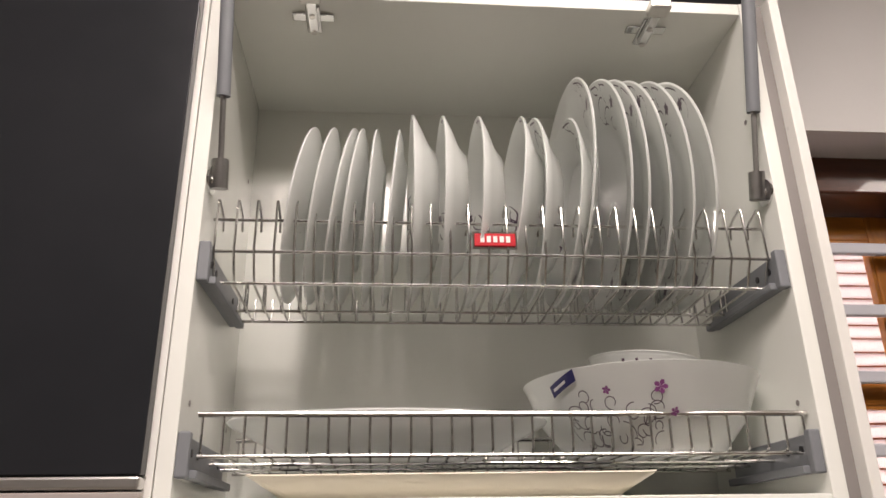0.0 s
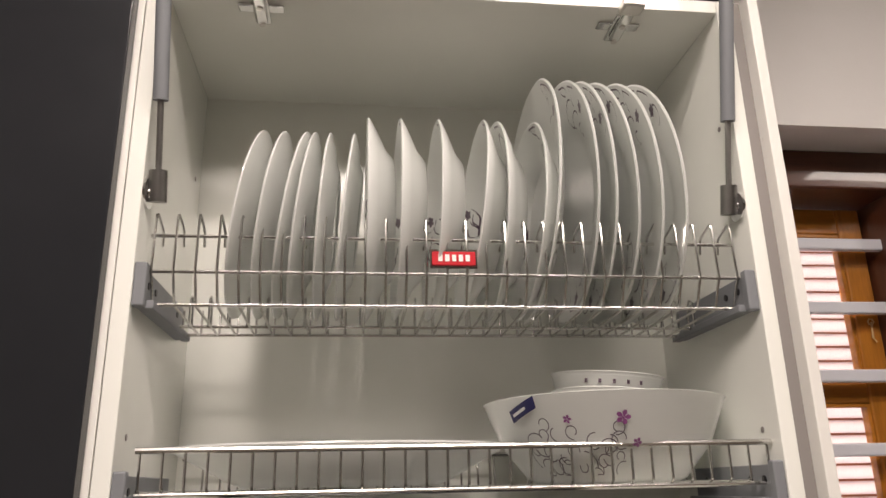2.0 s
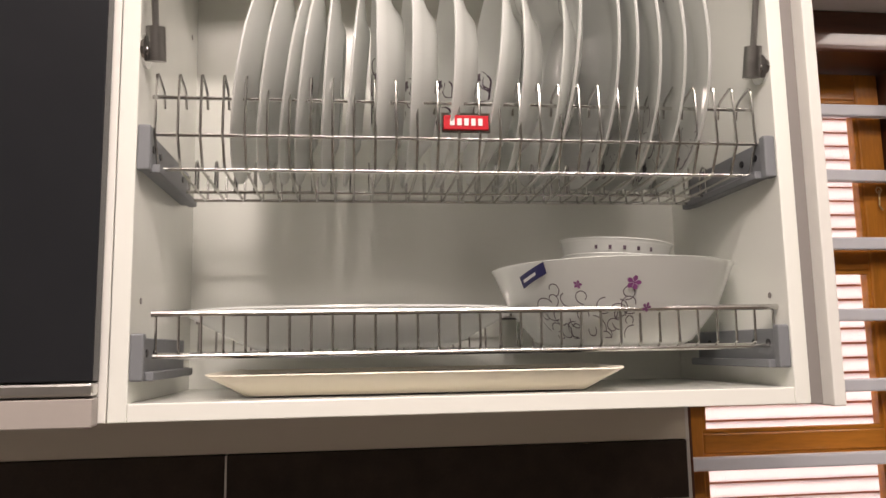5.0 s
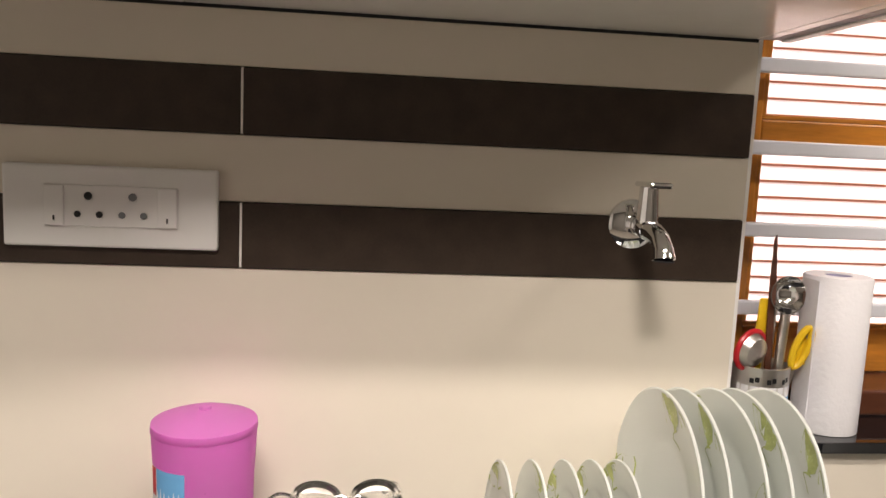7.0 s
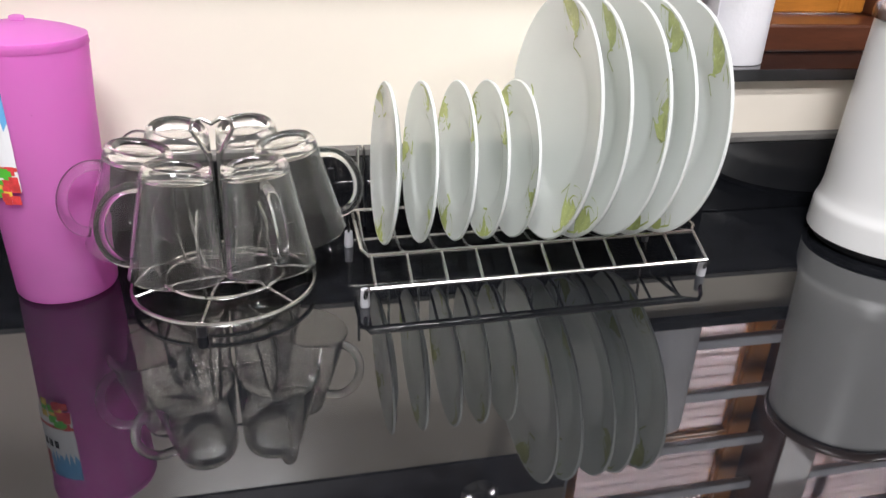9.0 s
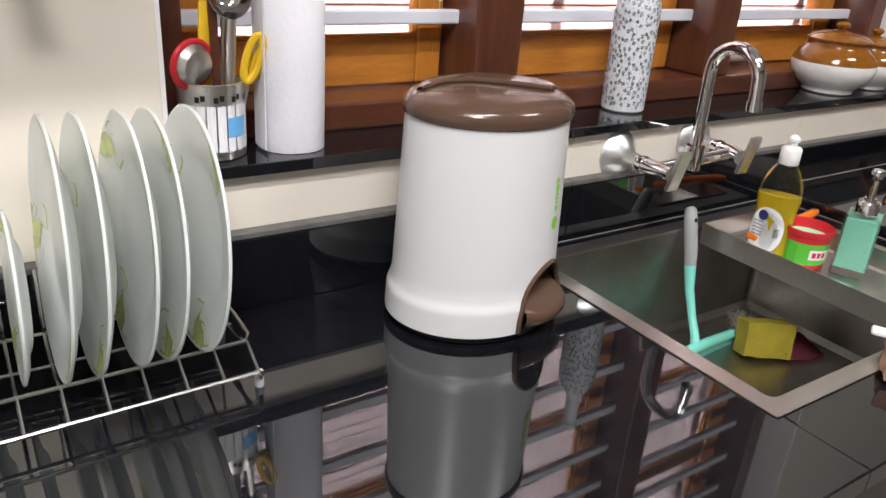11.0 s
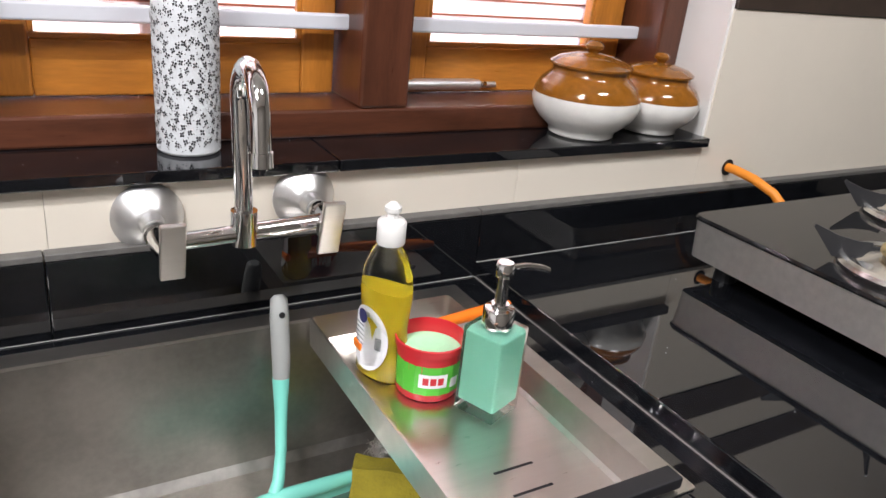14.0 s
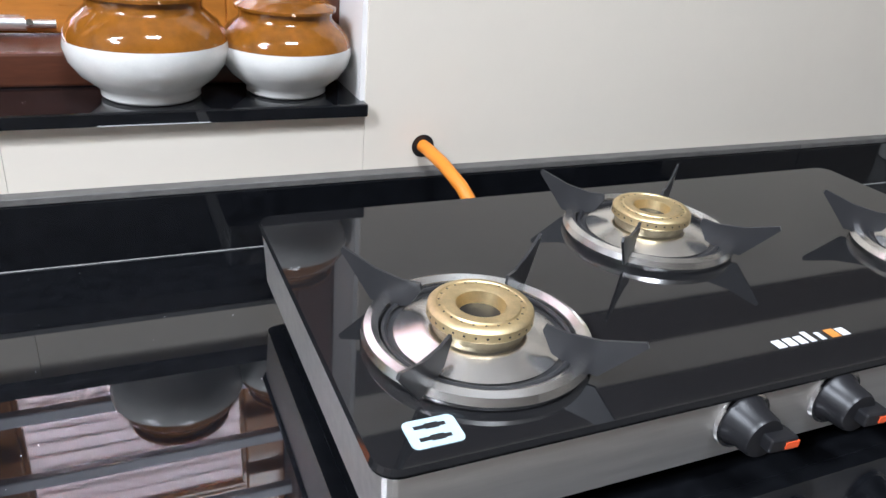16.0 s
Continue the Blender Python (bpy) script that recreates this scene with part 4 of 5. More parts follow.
part("grey_top", box(-.086, .030, -.046, .046, .018, .024, .003), GREYPL, bx)

# ---------- window sill things ----------
hold = thing("utensil_holder", "printed steel holder full of kitchen utensils", "utensil holder")
HX, HY = .512, 1.150
hold.matrix_world = pose(HX, HY, SILL)
part("cup", lathe([(0, .001), (.040, .001), (.041, .003), (.041, .095), (.0395, .096), (.0385, .094), (.0385, .004), (0, .004)], 40), STEEL, hold, smooth=True)
wrap("wrapper", 200, 340, .012, .07, .0414, .0414, LABELW, hold); wrap("wrapper_blue", 280, 320, .03, .055, .0417, .0417, SKYB, hold)
for k in range(4):
    a = 225 + 32 * k
    wrap("leaf_print", a, a + 8, .074, .081, .0414, .0414, BLACKPL, hold); wrap("leaf_print", a + 10, a + 18, .076, .083, .0414, .0414, BLACKPL, hold)
def utensil(name, label, parts_, m):
    u = thing(name, label, name.split("_")[-1], "utensils in the holder"); u.matrix_world = Matrix.Translation((HX, HY, SILL)) @ m
    for nm, b, mt in parts_:
        part(nm, b, mt, u, smooth=True)
def blade(w, h, t, tip):
    b = bmesh.new(); pts = [(-w, 0), (w, 0), (w, h * .7), (w * .3, h), (-w * .4, h * .97), (-w, h * .7)]
    f = b.faces.new([b.verts.new((x, -t, z)) for x, z in pts]); r = bmesh.ops.extrude_face_region(b, geom=[f])
    bmesh.ops.translate(b, verts=[v for v in r["geom"] if isinstance(v, bmesh.types.BMVert)], vec=(0, 2 * t, 0)); return b
utensil("kitchen_knife", "upright knife with dark pointed blade", [("blade", blade(.006, .22, .001, 1), DARKW)], pose(.004, -.016, .06, -3, 1, 20))
utensil("steel_ladle", "steel ladle with round bowl", [("rod", tube([(0, 0, 0), (0, 0, .15)], .003), STEEL), ("bowl", lathe([(0, 0), (.012, .002), (.022, .010), (.027, .024), (.0255, .024), (.020, .012), (.010, .004), (0, .003)], 28, m=Matrix.Translation((0, -.006, .175)) @ Matrix.Rotation(math.pi / 2, 4, "X")), CHROME)], pose(.016, .004, .02, -4, 3, 0))
utensil("rolling_whisk", "steel rod utensil with dark cap", [("rod", tube([(0, 0, 0), (0, 0, .15)], .007, 12), STEEL), ("cap", tube([(0, 0, .15), (0, 0, .158)], .0075, 12), BLACKPL)], pose(.013, -.02, .02, -4, 5, 0))
def loop(cx, cz, rx, rz, y, tilt):
    c, d = math.cos(radians(tilt)), math.sin(radians(tilt)); pts = []
    for k in range(20):
        u, v = rx * math.cos(k * math.pi / 10), rz * math.sin(k * math.pi / 10); pts.append((cx + u * c + v * d, y, cz - u * d + v * c))
    return tube(pts, .0052, 8, closed=True)
utensil("yellow_scissors", "kitchen scissors with yellow loops", [("loop", loop(.004, .118, .0085, .030, -.004, 6), YELLOWPL), ("loop", loop(.019, .122, .0085, .030, .006, 20), YELLOWPL), ("blade", box(-.006, .006, -.002, .004, .0, .095), STEEL)], pose(.022, -.010, .008, 0, 12, -10))
utensil("yellow_spatula", "yellow plastic handled spatula", [("handle", box(-.008, .008, -.003, .003, 0, .17, .003), YELLOWPL)], pose(-.012, -.004, .02, 0, 3, 0))
utensil("red_strainer", "red rimmed steel strainer", [("rim", tube(ring(.028, 0, 28), .004, 8, closed=True), RED), ("mesh_bowl", lathe([(.027, 0), (.02, .012), (0, .018)], 24), STEEL), ("stick", tube([(0, -.028, 0), (0, -.14, .004)], .004), RED)], pose(-.026, -.018, .118, 98, 0, 24))
roll = thing("paper_roll", "upright roll of white kitchen tissue", "paper roll")
roll.matrix_world = pose(.618, 1.150, SILL + .0005)
bm = lathe([(.018, 0), (.0445, 0), (.0455, .002), (.0455, .222), (.044, .2245), (.0185, .2245), (.018, .222), (.018, 0)], 48)
for v in bm.verts:
    k = 1 + .012 * math.sin(5 * math.atan2(v.co.y, v.co.x)) ; v.co.x *= k; v.co.y *= k
part("tissue", bm, PAPER, roll, smooth=True)
part("core", lathe([(.0172, .001), (.0179, .001), (.0179, .2235), (.0172, .2235), (.0172, .001)], 24), CARD, roll)
part("loose_sheet", box(-.047, -.0455, -.03, .01, .004, .22, .0005, 1), PAPER, roll)

vase = thing("painted_bottle", "white painted glass bottle with small black motifs", "bottle")
vase.matrix_world = pose(1.272, 1.168, SILL) @ Matrix.Diagonal((.80, .80, 1, 1))
VP = [(0, .001), (.046, .001), (.049, .004), (.0495, .17), (.047, .19), (.036, .212), (.022, .226), (.0185, .24), (.018, .30), (.020, .302), (.020, .315), (.017, .316), (0, .316)]
part("glass", lathe(VP, 44), VASE, vase, smooth=True)
rnd = random.Random(8); pts = []
tries = 0
while len(pts) < 460 and tries < 14000:
    tries += 1
    a, z = rnd.uniform(0, 2 * math.pi), rnd.uniform(.012, .216)
    if all(((((a - b + math.pi) % (2 * math.pi)) - math.pi) * .0495) ** 2 + (z - y) ** 2 > .0078 ** 2 for b, y in pts):
        pts.append((a, z))
bm = bmesh.new()
def onv(a, z):
    r = .0495
    for (ra, za), (rc, zc) in zip(VP[3:8], VP[4:8]):
        if za <= z <= zc:
            r = ra + (rc - ra) * (z - za) / (zc - za)
    return bm.verts.new(((r + .0007) * math.cos(a), (r + .0007) * math.sin(a), z))
for a, z in pts:
    t = rnd.uniform(0, math.pi)
    for k in range(4):
        d = t + k * math.pi / 2; L = rnd.uniform(.0034, .0050)
        q = [(0.0004, 0), (L * .6, .0015), (L, 0), (L * .6, -.0015)]
        bm.faces.new([onv(a + (u * math.cos(d) - v * math.sin(d)) / .0495, z + u * math.sin(d) + v * math.cos(d)) for u, v in q])
    for k in range(3):
        aa, zz = a + rnd.uniform(-.012, .012) / .0495, z + rnd.uniform(-.008, .008)
        bm.faces.new([onv(aa + .0009 * u / .0495, zz + .0009 * v) for u, v in ((-1, 0), (0, -1), (1, 0), (0, 1))])
tagged(part("motif", bm, BLACKPL, vase), kind="stuff")

def jar(x, y, s):
    j = thing("pickle_jar", "round two-tone ceramic jar with amber lid", "jar", "ceramic jars on the sill")
    j.matrix_world = Matrix.Translation((x, y, SILL)) @ Matrix.Diagonal((s, s, s * .93, 1))
    part("lower_body", lathe([(0, .001), (.052, .001), (.055, .004), (.055, .010), (.060, .016), (.076, .030), (.086, .046), (.0895, .062), (.088, .072), (0, .072)], 56), IVORY, j, "white glazed lower half", True)
    part("upper_body", lathe([(.0882, .070), (.0865, .080), (.078, .095), (.066, .105), (.062, .110), (.062, .120), (.058, .122), (0, .122)], 56), AMBER, j, "amber brown glazed upper half", True)
    l = part("lid", lathe([(.058, .118), (.067, .121), (.0675, .125), (.055, .134), (.030, .141), (.012, .144), (.0, .144)], 48), AMBER, j, "amber glazed lid", True)
    part("knob", lathe([(.008, .142), (.009, .147), (.0145, .152), (.015, .157), (.010, .163), (0, .165)], 28), AMBER, l, smooth=True)
jar(1.907, 1.154, 1.0); jar(2.065, 1.158, .89)
def bolt(x, y, z):
    b = thing("window_bolt", "satin steel tower bolt on the shutter rail", "bolt", "window bolts")
    part("barrel", tube([(x - .075, y, z), (x + .065, y, z)], .0088, 14), SATIN, b, smooth=True)
    part("rod", tube([(x + .065, y, z), (x + .098, y, z)], .0052, 10), SATIN, b, smooth=True)
    part("plate", box(x - .06, x + .06, y + .005, y + .008, z - .009, z + .009, .001, 1), STEEL, b)
    part("knob", tube([(x + .07, y, z), (x + .07, y - .012, z + .004)], .004, 8), CHROME, b)
bolt(1.712, FY1 - .043, 1.116)
for x, z in ((.925, 1.937), (.935, 1.24)):
    hk = thing("hook_latch", "small brass hook latch on the shutter stile", "latch", "shutter hooks")
    y = FY1 - .036
    part("eye", tube([(x + .006 * math.cos(i), y - .002, z + .006 * math.sin(i)) for i in range(6)], .0015, 6, closed=True), BRASS, hk)
    part("hook", tube([(x, y - .003, z), (x - .004, y - .006, z - .03), (x + .002, y - .006, z - .038)], .0016, 6), BRASS, hk)

# ---------- sink ----------
sink = thing("kitchen_sink", "brushed stainless steel inset sink with flat rim", "sink")
BZ0 = .642
def rect(x0, x1, y0, y1, z, r, n=5):
    out = []
    for cx, cy, a in ((x1 - r, y1 - r, 0), (x0 + r, y1 - r, 90), (x0 + r, y0 + r, 180), (x1 - r, y0 + r, 270)):
        for i in range(n + 1):
            t = radians(a + 90 * i / n); out.append((cx + r * math.cos(t), cy + r * math.sin(t), z))
    return out
def loft(loops, cap=True, bm=None):
    b = bm or bmesh.new(); rs = [[b.verts.new(p) for p in l] for l in loops]
    for a, c in zip(rs, rs[1:]):
        for i in range(len(a)):
            j = (i + 1) % len(a); b.faces.new((a[i], a[j], c[j], c[i]))
    if cap:
        b.faces.new(rs[-1])
    return b
ix0, ix1, iy0, iy1 = .999, 1.606, .602, 1.032
part("rim", loft([rect(SX0, SX1, SY0, SY1, TOP + .0005, .004), rect(SX0, SX1, SY0, SY1, TOP + .0022, .004), rect(ix0, ix1, iy0, iy1, TOP + .0022, .012), rect(ix0 + .001, ix1 - .001, iy0 + .001, iy1 - .001, TOP - .002, .012)], False), STEEL, sink, "flat polished rim")
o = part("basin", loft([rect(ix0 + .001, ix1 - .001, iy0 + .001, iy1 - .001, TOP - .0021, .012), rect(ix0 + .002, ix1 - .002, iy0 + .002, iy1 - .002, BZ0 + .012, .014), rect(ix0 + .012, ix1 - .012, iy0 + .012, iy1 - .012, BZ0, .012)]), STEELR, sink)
part("drain", lathe([(0, .001), (.018, .001), (.03, .002), (.045, .003), (.046, .001), (0, .0005)], 32, m=Matrix.Translation((1.26, .79, BZ0))), CHROME, sink, smooth=True)

ct = thing("sink_tray", "steel drainer tray with slots and black end bar", "tray")
tx0, tx1, ty0, ty1 = 1.388, 1.603, .586, 1.029
part("pan", loft([rect(tx0, tx1, ty0, ty1, TOP + .007, .005), rect(tx0 + .003, tx1 - .003, ty0 + .003, ty1 - .003, TOP + .007, .006), rect(tx0 + .008, tx1 - .008, ty0 + .008, ty1 - .008, TOP - .026, .008), rect(tx0 + .013, tx1 - .013, ty0 + .013, ty1 - .013, TOP - .0305, .008)]), STEEL, ct)
part("outer_wall", loft([rect(tx0, tx1, ty0, ty1, TOP + .0069, .005), rect(tx0 + .001, tx1 - .001, ty0 + .001, ty1 - .001, TOP - .033, .006), rect(tx0 + .012, tx1 - .012, ty0 + .012, ty1 - .012, TOP - .034, .006)]), STEEL, ct)
part("end_bar", box(tx0 - .013, tx1 + .008, .578, .600, TOP + .0065, TOP + .020, .002), BLACKPL, ct, "matt black end bar")
for y in (.705, .668):
    part("slot", box(1.476, 1.526, y - .0016, y + .0016, TOP - .0305, TOP - .0299), BLACKPL, ct)
TB = TOP - .030     # tray floor

# mixer tap on the wall
fa = thing("mixer_tap", "chrome wall mixer with swan-neck spout and flat levers", "tap")
for x, z, xl in ((1.206, 1.000, 1.209), (1.402, 1.009, 1.388)):
    fl = part("flange", lathe([(0, 0), (.042, 0), (.0425, .003), (.0395, .007), (.020, .026), (.0150, .028), (.0135, .034), (.0135, .05), (0, .05)], 36, m=Matrix.Translation((x, W, z)) @ rotx), SATIN, fa, smooth=True)
    part("leg", tube([(x, W - .04, z), (x, W - .088, z), (xl, W - .120, z)], .0125, 18, rads=[.0125, .0135, .0125]), CHROME, fa, smooth=True)
    part("collar", tube([(x, W - .060, z), (x, W - .066, z)], .0150, 18), CHROME, fa)
    lv = box(-.0135, .0135, -.004, .004, -.035, .036, .002); lv.transform(pose(xl, W - .134, z + .008, 14, 0, 0))
    part("lever", lv, STEEL, fa, "flat rectangular lever")
part("bridge", tube([(1.206, W - .090, 1.000), (1.402, W - .090, 1.009)], .0105, 18), CHROME, fa, smooth=True)
part("hub", tube([(1.298, W - .090, .990), (1.298, W - .090, 1.032)], .0155, 20), CHROME, fa, smooth=True)
sp = [(1.298, W - .090, 1.02), (1.295, W - .091, 1.12), (1.293, W - .092, 1.163)]
for i in range(1, 10):
    a = math.pi * i / 9 * .97
    sp.append((1.293 - .003 * (1 - math.cos(a)), W - .092 - .047 * (1 - math.cos(a)), 1.163 + .042 * math.sin(a)))
sp += [(1.287, W - .188, 1.146), (1.287, W - .189, 1.130)]
part("spout", tube(sp, .0105, 18), CHROME, fa, smooth=True)
part("aerator", tube([(1.287, W - .189, 1.131), (1.287, W - .190, 1.116)], .0122, 18), CHROME, fa, smooth=True)

# washing-up bottle
bo = thing("dish_soap_bottle", "clear bottle half full of yellow dish soap", "bottle")
bo.matrix_world = pose(1.446, .924, TB, 0, 0, -68) @ Matrix.Scale(1.04, 4)
def squash(b, sy):
    for v in b.verts:
        v.co.y *= sy
    return b
part("bottle", squash(lathe([(0, .001), (.033, .001), (.036, .005), (.035, .04), (.032, .07), (.034, .095), (.036, .112), (.033, .138), (.024, .160), (.0145, .172), (.0135, .180), (0, .180)], 40), .62), GLASSB, bo, smooth=True)
part("soap", squash(lathe([(0, .003), (.0315, .003), (.0343, .007), (.0335, .04), (.0305, .07), (.0325, .095), (.0342, .112), (.0335, .118), (0, .118)], 40), .60), SOAPY, bo, "yellow liquid soap", True)
part("cap", lathe([(.0155, .172), (.0165, .174), (.0165, .198), (.014, .201), (.007, .203), (.0065, .208), (.0095, .211), (.0095, .216), (.004, .221), (0, .221)], 28), WHITEPL, bo, "white push-pull cap", True)
def oval_patch(name, a0, a1, zc, zh, r, sy, material, parent, label=""):
    b = bmesh.new(); vs = []
    for i in range(24):
        t = 2 * math.pi * i / 24; a = radians((a0 + a1) / 2 + (a1 - a0) / 2 * math.cos(t))
        vs.append(b.verts.new((r * math.cos(a), sy * r * math.sin(a), zc + zh * math.sin(t))))
    b.faces.new(vs); return part(name, b, material, parent, label)
lb = oval_patch("label", -150, -50, .055, .042, .0372, .64, LABELW, bo, "white oval paper label")
oval_patch("label_blue", -125, -98, .082, .009, .0382, .65, NAVY, lb)
for k in range(6):
    b = bmesh.new()
    b.faces.new([b.verts.new((.0381 * math.cos(radians(-66 - 2.2 * k + u * 1.2)), .65 * .0381 * math.sin(radians(-66 - 2.2 * k + u * 1.2)), .046 + v * .016)) for u, v in ((0, 0), (1, 0), (1, 1), (0, 1))])
    part("barcode_bar", b, BLACKPL, lb)
for k in range(5):
    b = bmesh.new()
    b.faces.new([b.verts.new((.0381 * math.cos(radians(a)), .65 * .0381 * math.sin(radians(a)), .068 - .006 * k + v * .0018)) for a, v in ((-138, 0), (-105, 0), (-105, 1), (-138, 1))])
    part("text_bar", b, GREYPL, lb)

# tub of scouring paste
tub = thing("paste_tub", "open red tub of pale green scouring paste", "tub")
tub.matrix_world = pose(1.487, .878, TB) @ Matrix.Scale(1.10, 4)
part("tub_wall", lathe([(0, .001), (.034, .001), (.035, .003), (.037, .056), (.039, .057), (.040, .066), (.0385, .067), (.036, .058), (.034, .004), (0, .004)], 44), RED, tub, smooth=True)
part("paste", lathe([(.036, .050), (.02, .053), (.008, .047), (0, .048)], 36), PASTE, tub, smooth=True)
tl = wrap("label", 150, 330, .010, .046, .0360, .0373, GREENP, tub, "green printed label")
wrap("label_patch", 225, 275, .020, .037, .0369, .0375, LABELW, tl)
for k in range(3):
    wrap("logo_bar", 232 + 13 * k, 242 + 13 * k, .024, .033, .0373, .0377, RED, tl)
wrap("label_glow", 282, 300, .018, .030, .0368, .0373, LABELW, tl)

# soap pump
pu = thing("soap_pump", "square glass soap pump filled with mint green soap", "soap dispenser")
pu.matrix_world = pose(1.533, .812, TB, 0, 0, 22) @ Matrix.Scale(1.12, 4)
part("block", box(-.0245, .0245, -.0245, .0245, 0, .100, .002), GLASSB, pu)
part("liquid", box(-.0222, .0222, -.0222, .0222, .012, .095, .002), SOAPG, pu, "mint green liquid soap")
part("collar", lathe([(.0165, .1005), (.0165, .119), (.015, .121), (.009, .122), (.009, .126), (0, .126)], 28), CHROME, pu, smooth=True)
part("stem", tube([(0, 0, .124), (0, 0, .158)], .0062, 14), CHROME, pu, smooth=True)
part("head", lathe([(0, .156), (.0092, .156), (.0098, .160), (.0098, .168), (.008, .171), (0, .171)], 24), CHROME, pu, smooth=True)
part("spout", tube([(0, 0, .164), (.024, -.008, .163), (.046, -.016, .157), (.054, -.019, .153)], .0035, 10), CHROME, pu, smooth=True)

# orange-handled brush across the tray
ob_ = thing("cleaning_brush", "cleaning brush with orange plastic handle", "brush")
part("handle", tube([(1.50, .942, .872), (1.54, .947, .872), (1.60, .956, .871), (1.650, .965, .870), (1.667, .968, .870)], .006, 10, rads=[.007, .008, .009, .009, .005]), ORANGE, ob_, smooth=True)
part("eye", lathe([(0, 0), (.0032, 0), (.0032, .001), (0, .001)], 12, m=Matrix.Translation((1.650, .965, .8788))), BLACKPL, ob_)
part("head", box(1.418, 1.502, .930, .952, .862, .874, .003), ORANGE, ob_)
bm = bmesh.new(); rnd = random.Random(4)
for k in range(60):
    x, y = rnd.uniform(1.42, 1.498), rnd.uniform(.932, .950)
    tube([(x, y, .8615), (x + rnd.uniform(-.004, .004), y - rnd.uniform(0, .006), .842)], .0009, 4, bm=bm)
tagged(part("bristles", bm, WHITEPL, ob_), kind="stuff")

# T-shaped squeegee in the basin
sq = thing("squeegee", "mint green squeegee with grey grip in the sink", "squeegee")
part("grip", tube([(1.347, 1.030, .905), (1.347, 1.028, .900), (1.346, 1.022, .878), (1.344, 1.006, .825), (1.342, .999, .795)], .01, 14, rads=[.006, .011, .0125, .012, .0105]), GRIP, sq, "grey soft grip", True)
part("eye", lathe([(0, 0), (.004, 0), (.004, .0014), (0, .0014)], 14, m=Matrix.Translation((1.346, 1.012, .885)) @ Matrix.Rotation(math.pi / 2 - .3, 4, "X")), BLACKPL, sq)
part("neck", tube([(1.342, 1.0, .80), (1.339, .988, .757), (1.332, .965, .712), (1.322, .943, .685), (1.312, .930, .672)], .008, 14, rads=[.0112, .0085, .0075, .008, .009]), MINT, sq, smooth=True)
part("crossbar", tube([(1.183, .916, .664), (1.25, .921, .668), (1.312, .927, .670), (1.37, .931, .668), (1.43, .936, .664)], .01, 12, rads=[.009, .010, .011, .010, .009]), MINT, sq, smooth=True)
bl = box(-.127, .127, -.0012, .0012, -.019, 0); bl.transform(pose(1.307, .9255, .662, 0, 0, 4.5))
part("blade", bl, MINT, sq)
def slab(name, label, cat, sx, sy, sz, m, material, seed, amp=.003, cuts=8):
    b = box(-sx, sx, -sy, sy, -sz, sz)
    bmesh.ops.subdivide_edges(b, edges=b.edges[:], cuts=cuts, use_grid_fill=True)
    for v in b.verts:
        n = noise.noise(v.co * 40 + Vector((seed, 0, 0))); v.co += v.co.normalized() * amp * n
        v.co.z += amp * noise.noise(v.co * 18 + Vector((0, seed, 0)))
    o = link(name, b, material, None, "", True); o.matrix_world = m
    return tagged(o, label, cat)
slab("scrub_sponge", "wet yellow-green sponge lying in the sink", "sponge", .046, .022, .033, pose(1.445, .880, .680, -14, 3, -30), SPONGE, 3)
slab("dish_cloth", "dark maroon dish cloth in the sink", "cloth", .048, .035, .006, pose(1.515, .862, .652, 0, 4, -14), MAROON, 7, .006)
bm = bmesh.new(); rnd = random.Random(12)
for k in range(46):
    pts = []; p = Vector((rnd.gauss(0, .014), rnd.gauss(0, .014), rnd.gauss(0, .010)))
    d = Vector((rnd.gauss(0, 1), rnd.gauss(0, 1), rnd.gauss(0, 1))).normalized()
    for i in range(9):
        pts.append(p.copy()); d = (d + Vector((rnd.gauss(0, .6), rnd.gauss(0, .6), rnd.gauss(0, .6))) - p * 22).normalized(); p = p + d * .006
    tube(pts, .0007, 4, bm=bm)
sw = link("steel_scourer", bm, STEEL); sw.location = (1.475, .955, .673); tagged(sw, "curly steel wool scourer in the sink", "scourer")

# towel over the front edge
tw = slab("hand_towel", "brown terry towel lying on the worktop edge", "towel", .075, .060, .012, pose(1.246, .518, .880, 0, 0, -63), TOWEL, 21, .007, 16)
tg = box(-.022, .022, -.010, .010, -.004, .004, .003)
tg = part("care_tag", tg, WHITEPL, tw, "white sewn tag"); tg.location = (-.074, .036, .009)

# ---------- gas hob ----------
HB = TOP + .024
hob = thing("gas_hob", "three-burner gas hob with black glass top and steel body", "gas hob")
hx0, hx1, hy0, hy1, HZ = 1.988, 2.802, .556, .953, .984
part("body", loft([rect(hx0 + .006, hx1 - .006, hy0 + .006, hy1 - .006, .916, .012), rect(hx0 + .003, hx1 - .003, hy0 + .003, hy1 - .003, .9765, .012)]), STEELH, hob, "brushed steel body")
part("underside", box(hx0 + .02, hx1 - .02, hy0 + .02, hy1 - .02,   .9135, .9158), BLACKPL, hob)
part("glass_top", loft([rect(hx0, hx1, hy0, hy1, .9768, .018, 6), rect(hx0 - .001, hx1 + .001, hy0 - .001, hy1 + .001, .980, .018, 6), rect(hx0 + .001, hx1 - .001, hy0 + .001, hy1 - .001, HZ, .018, 6)]), GLASSTOP, hob, "black toughened glass top")
for x in (hx0 + .05, hx1 - .05):
    for y in (hy0 + .05, hy1 - .05):
        part("foot", lathe([(0, 0), (.018, 0), (.016, .030), (0, .030)], 18, m=Matrix.Translation((x, y, HB))), BLACKPL, hob)
